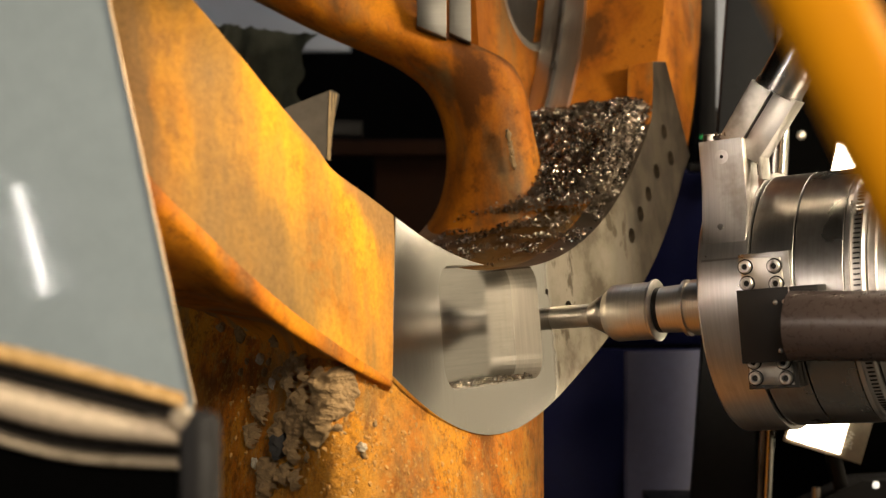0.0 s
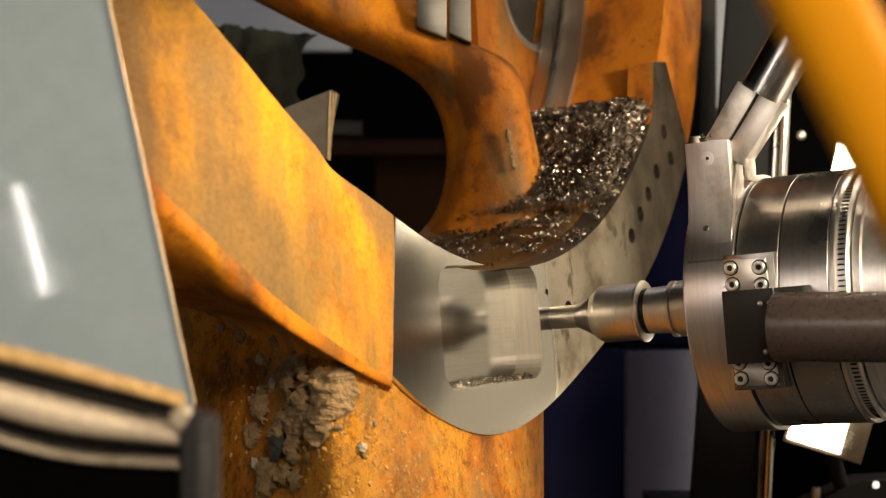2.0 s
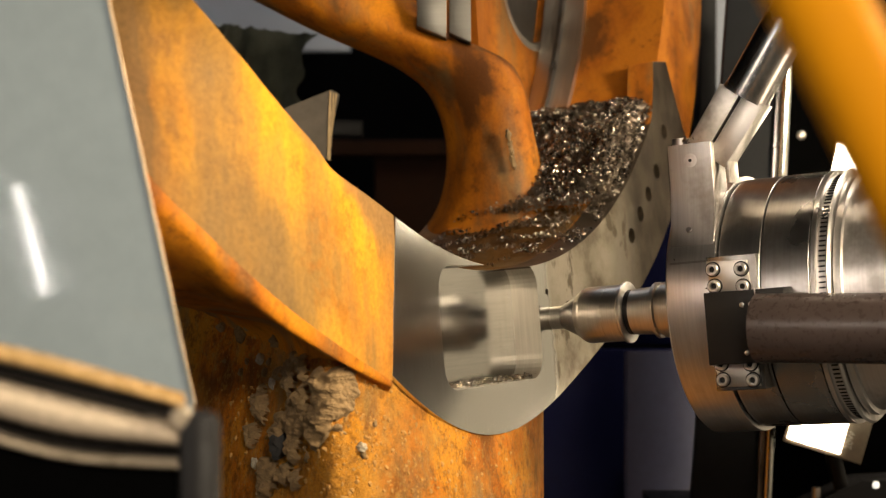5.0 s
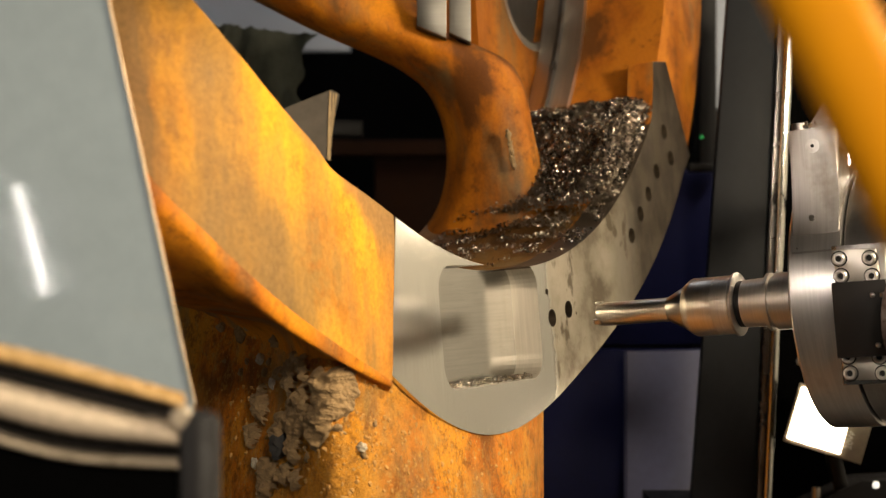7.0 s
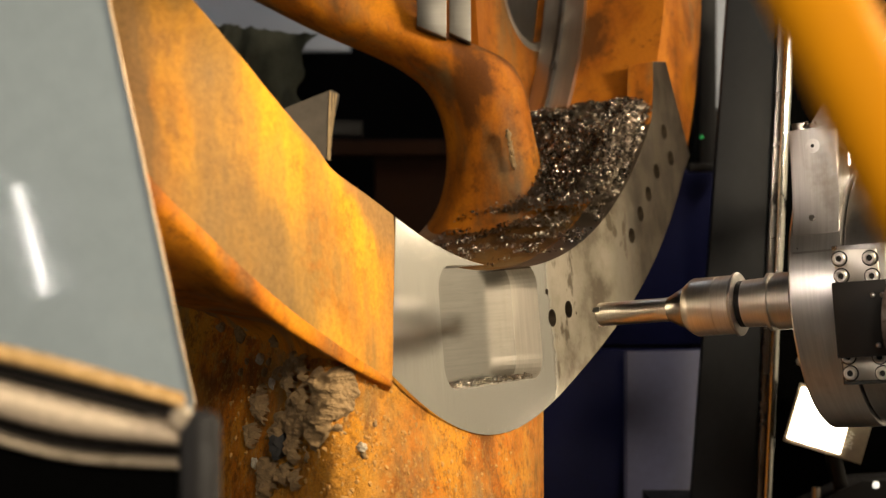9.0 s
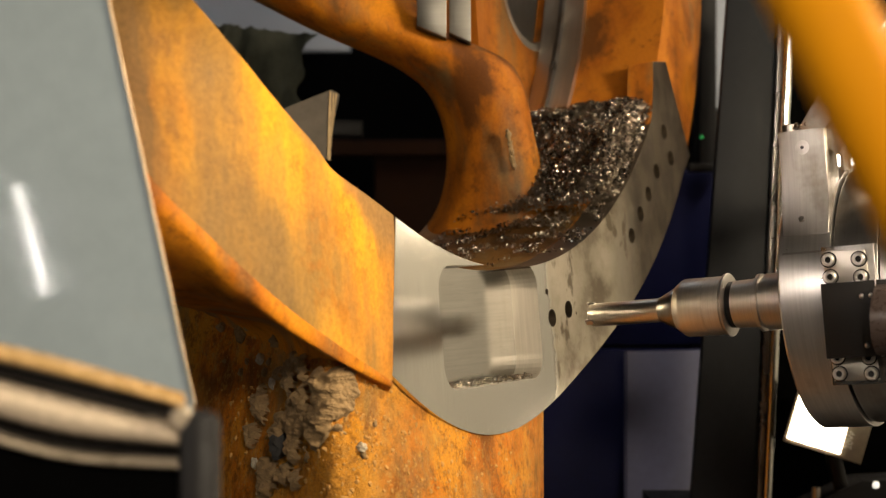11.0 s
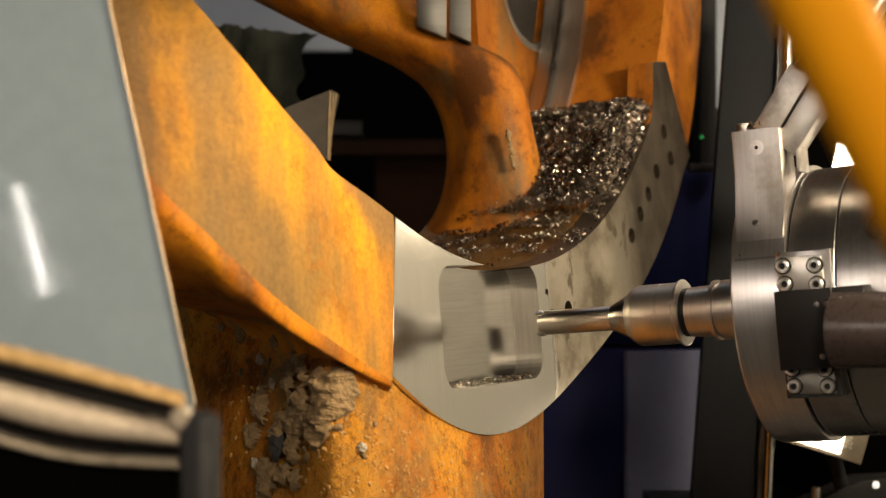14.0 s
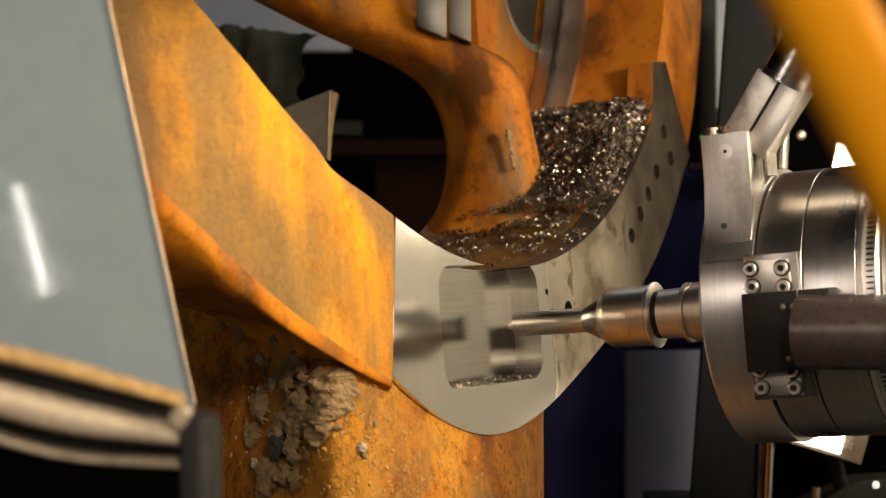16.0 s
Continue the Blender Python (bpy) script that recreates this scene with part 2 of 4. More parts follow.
# ---------- building helpers ----------
def part(name, bm, material, parent=None, label="", m=None, smooth=40):
    me = bpy.data.meshes.new(name)
    bmesh.ops.recalc_face_normals(bm, faces=bm.faces)
    for fc in bm.faces:
        fc.smooth = smooth > 0
    if smooth > 0:
        for e in bm.edges:
            if len(e.link_faces) == 2 and e.calc_face_angle(0.0) > radians(smooth):
                e.smooth = False
    bm.to_mesh(me)
    bm.free()
    for mm in material if isinstance(material, (list, tuple)) else [material]:
        me.materials.append(mm)
    ob = new(name, me)
    if parent:
        ob.parent = parent
    if m is not None:
        ob.matrix_basis = m
    if label:
        ob["label"] = label
    return ob


def thing(name, m, label, category, group="", kind=""):
    ob = new(name)
    ob.matrix_world = m
    return tagged(ob, label, category, group, kind)


def box(x0, x1, y0, y1, z0, z1, bevel=0.0, bm=None):
    bm = bm or bmesh.new()
    r = bmesh.ops.create_cube(bm, size=1.0)
    for v in r["verts"]:
        v.co = Vector(((x0 + x1) / 2 + v.co.x * (x1 - x0), (y0 + y1) / 2 + v.co.y * (y1 - y0), (z0 + z1) / 2 + v.co.z * (z1 - z0)))
    if bevel:
        es = list({e for v in r["verts"] for e in v.link_edges})
        bmesh.ops.bevel(bm, geom=es, offset=bevel, segments=2, profile=0.5, affect="EDGES")
    return bm


def lathe(profile, seg=64, axis="Y", bm=None, centre=(0, 0, 0)):
    """A body of turning from (along, radius) pairs, about the y or z axis."""
    bm = bm or bmesh.new()
    rings = []
    for s, r in profile:
        ring = []
        for i in range(seg):
            t = 2 * math.pi * i / seg
            c, d = r * math.cos(t), r * math.sin(t)
            co = (c, s, d) if axis == "Y" else (c, d, s)
            ring.append(bm.verts.new(Vector(co) + Vector(centre)))
        rings.append(ring)
    for r0, r1 in zip(rings, rings[1:]):
        for i in range(seg):
            bm.faces.new((r0[i], r0[(i + 1) % seg], r1[(i + 1) % seg], r1[i]))
    if profile[0] != profile[-1]:
        bm.faces.new(rings[0])
        bm.faces.new(rings[-1])
    else:
        bmesh.ops.remove_doubles(bm, verts=rings[0] + rings[-1], dist=1e-6)
    return bm


def prism(outline, lo, hi, axis="Y", bevel=0.0, bm=None):
    """A plate from a closed outline of pairs, from lo to hi along an axis."""
    bm = bm or bmesh.new()
    put = {"Y": lambda p, h: (p[0], h, p[1]), "Z": lambda p, h: (p[0], p[1], h), "X": lambda p, h: (h, p[0], p[1])}[axis]
    a = [bm.verts.new(put(p, lo)) for p in outline]
    b = [bm.verts.new(put(p, hi)) for p in outline]
    caps = [bm.faces.new(a), bm.faces.new(b)]
    for i in range(len(a)):
        j = (i + 1) % len(a)
        bm.faces.new((a[i], a[j], b[j], b[i]))
    if bevel:
        bmesh.ops.bevel(bm, geom=list({e for c in caps for e in c.edges}), offset=bevel, segments=2, profile=0.5, affect="EDGES")
    return bm


def rod(p, q, r, seg=24, bm=None):
    bm = bm or bmesh.new()
    p, q = Vector(p), Vector(q)
    made = bmesh.ops.create_cone(bm, cap_ends=True, segments=seg, radius1=r, radius2=r, depth=(q - p).length)
    m = Matrix.Translation((p + q) / 2) @ (q - p).to_track_quat("Z", "Y").to_matrix().to_4x4()
    bmesh.ops.transform(bm, matrix=m, verts=made["verts"])
    return bm


def spline(pts, n):
    """n points on a smooth curve through pts."""
    pts = [Vector(p) for p in pts]
    ext = [2 * pts[0] - pts[1]] + pts + [2 * pts[-1] - pts[-2]]
    out = []
    for i in range(n):
        t = i / (n - 1) * (len(pts) - 1)
        k = min(int(t), len(pts) - 2)
        t -= k
        p0, p1, p2, p3 = ext[k:k + 4]
        out.append(0.5 * (2 * p1 + (p2 - p0) * t + (2 * p0 - 5 * p1 + 4 * p2 - p3) * t * t + (3 * p1 - p0 - 3 * p2 + p3) * t ** 3))
    return out


def strip(left, right, thick, n=40, across=10, bulge=0.0, back=(0, 1, 0), wave=0.0, edge=0.35):
    """A thick rounded band between two edge curves; back is the way its thickness goes."""
    bm = bmesh.new()
    le, ri = spline(left, n), spline(right, n)
    back = Vector(back).normalized()
    grid = []
    for i in range(n):
        row = []
        for k in range(across + 1):
            t = k / across
            p = le[i].lerp(ri[i], t)
            p = p - back * (bulge * (1 - (2 * t - 1) ** 2)) + back * (edge * thick * abs(2 * t - 1) ** 6)
            if wave:
                p = p + back * (wave * noise.noise(p * 7) + 0.4 * wave * noise.noise(p * 23))
            row.append(p)
        for k in range(across, -1, -1):
            t = k / across
            p = le[i].lerp(ri[i], t) + back * (thick - edge * thick * abs(2 * t - 1) ** 6)
            row.append(p)
        grid.append([bm.verts.new(p) for p in row])
    m = len(grid[0])
    for g0, g1 in zip(grid, grid[1:]):
        for k in range(m):
            bm.faces.new((g0[k], g0[(k + 1) % m], g1[(k + 1) % m], g1[k]))
    bm.faces.new(grid[0])
    bm.faces.new(grid[-1])
    return bm


def cut(ob, cutters):
    """Take the cutters' volumes away from ob for good."""
    for c in cutters:
        md = ob.modifiers.new("cut", "BOOLEAN")
        md.object, md.operation, md.solver, md.material_mode = c, "DIFFERENCE", "EXACT", "TRANSFER"
    dg = bpy.context.evaluated_depsgraph_get()
    dg.update()
    me = bpy.data.meshes.new_from_object(ob.evaluated_get(dg))
    ob.modifiers.clear()
    ob.data = me
    for c in cutters:
        bpy.data.objects.remove(c)
    return ob


def arc(c, r, a0, a1, n):
    return [(c[0] + r * math.cos(radians(a0 + (a1 - a0) * i / n)), c[1] + r * math.sin(radians(a0 + (a1 - a0) * i / n))) for i in range(n + 1)]


# ---------- the hall ----------
def hall():
    tagged(part("floor", box(-5, 2.4, -3, 9, -0.2, 0.0), M_CONCRETE, smooth=0), "grey concrete workshop floor", "floor", kind="structure")
    # walls and ceiling in the blackened tone read as unlit, except the east one
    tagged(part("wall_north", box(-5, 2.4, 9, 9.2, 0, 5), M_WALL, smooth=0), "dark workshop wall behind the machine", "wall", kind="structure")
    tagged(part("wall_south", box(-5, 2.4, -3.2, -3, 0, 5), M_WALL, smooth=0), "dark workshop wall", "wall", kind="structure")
    # the east wall is out of view, pale to give the flange a bright reflection
    tagged(part("wall_east", box(2.4, 2.6, -3, 9, 0, 5), M_CREAM, smooth=0), "unseen cream wall added for the flange to reflect", "wall", kind="structure")
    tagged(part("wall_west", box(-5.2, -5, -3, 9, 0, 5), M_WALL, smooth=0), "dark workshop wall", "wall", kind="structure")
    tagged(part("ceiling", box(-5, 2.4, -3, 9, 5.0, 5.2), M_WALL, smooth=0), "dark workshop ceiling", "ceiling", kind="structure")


hall()

# ---------- the workpiece ----------
# its frame: x runs along the ring's face away from the viewer, y into the body along the spindle, z up
AXES = Matrix(((0.48442, -0.87151, -0.07618, 0), (0.87483, 0.48258, 0.04219, 0), (0, -0.08708, 0.99620, 0), (0, 0, 0, 1)))
WORK = Matrix.Translation((0.165, 2.495, 1.296)) @ AXES
BORE = (-0.117, 0.878)
R_BORE = 0.801


def bore_point(deg, s, r=R_BORE):
    return Vector((BORE[0] + r * math.cos(radians(deg)), s, BORE[1] + r * math.sin(radians(deg))))


def hole_cutter(x, z, r, depth, parent):
    bm = lathe([(-0.05, r), (depth, r)], 28, centre=(x, 0, z))
    return part("cutter", bm, M_INNER, parent)


def ring_radius(deg):
    """The outer edge swells towards the foot of the ring."""
    return 0.965 + 0.073 * math.exp(-((deg + 97) / 17.0) ** 2)


def annulus(r0, r1, s0, s1, a0, a1, n=72):
    o = []
    for i in range(n + 1):
        d = a0 + (a1 - a0) * i / n
        r = r1(d) if callable(r1) else r1
        o.append((BORE[0] + r * math.cos(radians(d)), BORE[1] + r * math.sin(radians(d))))
    return prism(o + arc(BORE, r0, a1, a0, n), s0, s1)


def lump(bm, c, r, rng, flat=0.6, sub=2, rough=0.35):
    made = bmesh.ops.create_icosphere(bm, subdivisions=sub, radius=1.0)
    off = Vector((rng.uniform(-9, 9), rng.uniform(-9, 9), rng.uniform(-9, 9)))
    rot = Euler((rng.uniform(0, 6), rng.uniform(0, 6), rng.uniform(0, 6))).to_matrix()
    for v in made["verts"]:
        d = v.co.copy()
        k = 1 + rough * noise.noise(d * 1.4 + off) + rough * 0.6 * noise.noise(d * 3.7 + off)
        p = rot @ Vector((d.x * 1.2, d.y * 0.9, d.z * 0.8)) * (k * r)
        v.co = Vector((p.x, p.y * flat, p.z)) + Vector(c)


# the arm's lower edge, from its far end to the flange
ARM_LOW = [(-0.895, 0.070, 0.414), (-0.897, 0.055, 0.302), (-0.906, 0.030, 0.199), (-0.818, 0.008, 0.115), (-0.715, -0.003, 0.044), (-0.608, -0.006, -0.010), (-0.489, -0.006, -0.062)]


def ring_casting():
    w = thing("ring_casting", WORK, "large rusty orange steel ring casting with bright machined flange", "steel casting")
    # machined pad on the flange
    outer = []
    for i in range(61):
        d = -111.3 + (111.3 - 41.0) * i / 60
        r = ring_radius(d)
        outer.append((BORE[0] + r * math.cos(radians(d)), BORE[1] + r * math.sin(radians(d))))
    inner = arc(BORE, R_BORE, -42.0, -114.0, 90)
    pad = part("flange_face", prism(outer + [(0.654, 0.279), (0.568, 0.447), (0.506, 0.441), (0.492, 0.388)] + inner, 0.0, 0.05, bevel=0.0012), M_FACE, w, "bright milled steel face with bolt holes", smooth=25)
    px0, px1, pz0, pz1 = -0.345, -0.044, -0.086, 0.082
    rc = 0.034
    pocket = arc((px1 - rc, pz1 - rc), rc, 0, 90, 8) + arc((px0 + rc, pz1 - rc), rc, 90, 180, 8) + arc((px0 + rc, pz0 + rc), rc, 180, 270, 8) + arc((px1 - rc, pz0 + rc), rc, 270, 360, 8)
    cutters = [part("cutter", prism(pocket, -0.05, 0.044), M_POCKET, w)]
    for x, z in ((0.0, 0.0), (0.061, 0.011), (0.338, 0.127), (0.386, 0.165), (0.430, 0.200), (0.477, 0.242), (0.552, 0.269), (0.529, 0.316)):
        cutters.append(hole_cutter(x, z, 0.0135, 0.042, w))
    cutters.append(hole_cutter(0.088, 0.004, 0.0022, 0.02, w))
    cutters.append(hole_cutter(-0.012, 0.040, 0.005, 0.01, w))
    cut(pad, cutters)
    pad.data.materials.append(M_INNER)
    pad.data.materials.append(M_RUST_DEEP)
    pad.data.materials.append(M_POCKET_WALL)
    inner_steel = len(pad.data.materials) - 3
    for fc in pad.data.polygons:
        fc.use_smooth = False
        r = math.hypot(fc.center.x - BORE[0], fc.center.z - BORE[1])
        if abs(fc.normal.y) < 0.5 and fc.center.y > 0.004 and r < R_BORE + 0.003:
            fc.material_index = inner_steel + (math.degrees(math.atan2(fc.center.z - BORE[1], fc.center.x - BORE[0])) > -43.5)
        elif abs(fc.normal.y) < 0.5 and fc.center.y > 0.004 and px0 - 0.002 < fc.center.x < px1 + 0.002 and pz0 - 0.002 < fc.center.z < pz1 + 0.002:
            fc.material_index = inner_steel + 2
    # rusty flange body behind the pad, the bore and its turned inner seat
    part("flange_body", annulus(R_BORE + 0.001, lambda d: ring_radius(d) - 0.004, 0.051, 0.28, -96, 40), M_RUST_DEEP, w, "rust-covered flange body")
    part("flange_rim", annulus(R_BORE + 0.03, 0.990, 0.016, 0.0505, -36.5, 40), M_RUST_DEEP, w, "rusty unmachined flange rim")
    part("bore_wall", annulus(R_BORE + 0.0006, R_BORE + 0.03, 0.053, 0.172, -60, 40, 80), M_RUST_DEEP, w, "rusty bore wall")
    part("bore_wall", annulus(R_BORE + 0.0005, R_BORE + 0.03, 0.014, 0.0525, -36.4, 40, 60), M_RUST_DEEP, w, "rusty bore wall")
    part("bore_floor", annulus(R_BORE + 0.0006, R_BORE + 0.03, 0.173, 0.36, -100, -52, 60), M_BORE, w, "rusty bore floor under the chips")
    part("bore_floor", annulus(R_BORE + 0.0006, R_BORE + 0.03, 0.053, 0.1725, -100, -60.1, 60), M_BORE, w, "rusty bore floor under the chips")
    part("bearing_seat", annulus(R_BORE - 0.010, R_BORE + 0.03, 0.174, 0.258, -51.8, 40, 80), M_BAND, w, "turned steel bearing seat inside the bore")
    part("seat_lip", annulus(R_BORE - 0.020, R_BORE - 0.0105, 0.214, 0.222, -51.8, 40, 80), M_STEEL_DARK, w, "narrow dark turned lip")
    web_out = [(0.334, 0.450), (0.387, 0.312)] + arc(BORE, R_BORE + 0.02, -47, 5, 30) + [(0.338, 0.633)]
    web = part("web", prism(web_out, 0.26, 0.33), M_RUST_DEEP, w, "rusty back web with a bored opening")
    hc = (0.565, 0.622)
    cut(web, [part("cutter", lathe([(0.2, 0.118), (0.5, 0.118)], 64, centre=(hc[0], 0, hc[1])), M_BAND, w)])
    part("web_bushing", lathe([(0.262, 0.1175), (0.40, 0.1175), (0.40, 0.103), (0.262, 0.103), (0.262, 0.1175)], 72, centre=(hc[0], 0, hc[1])), M_BAND, w, "bright bored bushing")
    # rib across the bore
    left = [(0.053, 0.566, 0.603), (0.125, 0.463, 0.529), (0.190, 0.371, 0.471), (0.231, 0.322, 0.424), (0.255, 0.304, 0.369), (0.260, 0.298, 0.309), (0.259, 0.307, 0.251), (0.259, 0.332, 0.199), (0.247, 0.378, 0.146)]
    right = [(0.210, 0.325, 0.585), (0.238, 0.260, 0.502), (0.256, 0.208, 0.474), (0.271, 0.164, 0.440), (0.274, 0.142, 0.389), (0.279, 0.138, 0.335), (0.275, 0.129, 0.281), (0.280, 0.125, 0.232), (0.291, 0.112, 0.149)]
    part("rib", strip(left, right, 0.09, 80, 22, 0.05, (0.85, 0.5, 0), 0.006), M_RUST_RIB, w, "thick curved rusty rib")
    rng = random.Random(21)
    bm = bmesh.new()
    for k in range(9):
        lump(bm, Vector((0.209, 0.153, 0.312)).lerp(Vector((0.214, 0.150, 0.257)), k / 8) + Vector((0, 0, rng.uniform(-0.003, 0.003))), rng.uniform(0.005, 0.009), rng, 0.7, 2, 0.5)
    part("weld_bead", bm, M_DIRT, w, "short pale weld bead")
    # two bright plates bolted on the rib
    part("clamp_plate", prism([(-0.044, 1.846), (0.006, 1.846), (0.006, 1.753), (-0.044, 1.774)], 2.77, 2.83, bevel=0.002), M_CLAMP, w, "bright steel clamp plate", WORK.inverted(), 30)
    part("clamp_plate", prism([(0.010, 1.848), (0.047, 1.848), (0.047, 1.747), (0.010, 1.764)], 2.78, 2.83, bevel=0.002), M_CLAMP, w, "bright steel clamp plate", WORK.inverted(), 30)
    # arm in line with the flange face
    ra = [(-0.884, -0.004, 0.403), (-0.783, -0.004, 0.336), (-0.693, -0.004, 0.274), (-0.624, -0.005, 0.229), (-0.592, -0.006, 0.201), (-0.531, -0.006, 0.177), (-0.455, -0.006, 0.147)]
    part("arm", strip(ARM_LOW, ra, 0.04, 90, 36, 0.0, (0, 1, 0), 0.0022, 0.05), M_RUST, w, "rusty orange arm with grey smears")
    return w


WORKPIECE = ring_casting()
# the trunk's front: its upper edge under the arm and flange, and the same edge lower down
TRUNK_TOP = [(-0.414, 2.500, 1.495), (-0.318, 2.420, 1.401), (-0.237, 2.280, 1.342), (-0.1544, 2.020, 1.3097), (-0.1067, 2.025, 1.2746), (-0.064, 2.090, 1.236), (-0.003, 2.186, 1.195), (0.067, 2.305, 1.161), (0.120, 2.400, 1.159), (0.150, 2.470, 1.158)]
TRUNK_LOW = [(-0.380, 2.450, 0.932), (-0.295, 2.250, 0.970), (-0.220, 2.120, 0.995), (-0.157, 2.050, 1.008), (-0.107, 2.030, 1.012), (-0.063, 2.050, 1.008), (-0.003, 2.120, 0.995), (0.066, 2.240, 0.972), (0.118, 2.360, 0.949), (0.153, 2.500, 0.922)]
N_TRUNK = 141
TRUNK_EDGES = spline(TRUNK_TOP, N_TRUNK), spline(TRUNK_LOW, N_TRUNK)


def trunk_at(u, v, rough=True):
    """A point of the trunk's front, u along it and v down it."""
    k = min(max(u, 0.0), 1.0) * (N_TRUNK - 1)
    i = min(int(k), N_TRUNK - 2)
    top, low = (e[i].lerp(e[i + 1], k - i) for e in TRUNK_EDGES)
    p = top.lerp(low, v)
    if rough:
        p.y += 0.006 * noise.noise(p * 9) + 0.0025 * noise.noise(p * 40) + 0.0012 * noise.noise(p * 120)
    return p


def trunk_out(u, v):
    a, b = trunk_at(u + 0.01, v, False) - trunk_at(u - 0.01, v, False), trunk_at(u, v + 0.02, False) - trunk_at(u, v - 0.02, False)
    n = a.cross(b).normalized()
    return n if n.y < 0 else -n


def trunk():
    """The round trunk that carries the ring, down to the floor."""
    bm = bmesh.new()
    rows, back = 110, 24
    rings = []
    for j in range(rows + 2):
        v = min(j / rows, 1.0)
        ring = [trunk_at(i / (N_TRUNK - 1), v) for i in range(N_TRUNK)]
        a, b = ring[-1], ring[0]
        for i in range(1, back):
            t = i / back
            p = a.lerp(b, t)
            p.y += 0.42 * math.sin(math.pi * t)
            p.z = min(p.z, 1.30)
            ring.append(p)
        if j == rows + 1:
            ring = [Vector((p.x, p.y, 0.0)) for p in ring]
        rings.append([bm.verts.new(p) for p in ring])
    for a, b in zip(rings, rings[1:]):
        for i in range(len(a)):
            bm.faces.new((a[i], a[(i + 1) % len(a)], b[(i + 1) % len(a)], b[i]))
    bm.faces.new(rings[0])
    bm.faces.new(rings[-1])
    return part("trunk", bm, M_RUST_TUBE, WORKPIECE, "round rust-streaked trunk", WORK.inverted())


trunk()


def underside():
    """The arm's rounded lower edge, sweeping back and down into the trunk."""
    low = spline(ARM_LOW, 81)[12:]
    bm = bmesh.new()
    rows, n = [], 22
    for i, a in enumerate(low):
        t = i / (len(low) - 1)
        run = (low[min(i + 1, len(low) - 1)] - low[max(i - 1, 0)]).normalized()
        down = Vector((run.z, 0, -run.x)).normalized()
        a_world, down_world = WORK @ (a + Vector((0, 0.001, 0))), AXES.to_3x3() @ down
        u, v = 0.03 + 0.515 * t ** 0.8, 0.30 - 0.19 * t
        b_world = trunk_at(u, v, False) + Vector((0, 0.004, 0))
        up = (trunk_at(u, v - 0.05, False) - trunk_at(u, v + 0.05, False)).normalized()
        reach = (b_world - a_world).length
        back = b_world - a_world
        back = (back - down_world * back.dot(down_world)).normalized()
        r = min(0.010 + 0.012 * (1 - t), 0.35 * reach)
        turn = [radians((2 + 9 * (1 - t ** 3)) * k) for k in range(8)]
        path = [a_world + down_world * (r * math.sin(g)) + back * (r * (1 - math.cos(g))) for g in turn]
        e0, way = path[-1], down_world * math.cos(turn[-1]) + back * math.sin(turn[-1])
        p1, p2 = e0 + way * (0.35 * (b_world - e0).length), b_world + up * min(0.10, 0.4 * reach)
        for k in range(1, n + 1):
            q = k / n
            path.append(e0 * (1 - q) ** 3 + p1 * (3 * q * (1 - q) ** 2) + p2 * (3 * q * q * (1 - q)) + b_world * q ** 3)
        row = []
        for k, p in enumerate(path):
            p = p + Vector((0, 0.004 * noise.noise(p * 12) + 0.0015 * noise.noise(p * 45), 0)) * min(1.0, k / 8)
            row.append(bm.verts.new(WORK.inverted() @ p))
        rows.append(row)
    for r0, r1 in zip(rows, rows[1:]):
        for k in range(len(r0) - 1):
            bm.faces.new((r0[k], r0[k + 1], r1[k + 1], r1[k]))
    # the rib's darker rust puts the shade under the arm into its colour
    return part("arm_underside", bm, M_RUST_RIB, WORKPIECE, "rounded rusty underside of the arm, coloured darker for its shade", smooth=60)


underside()


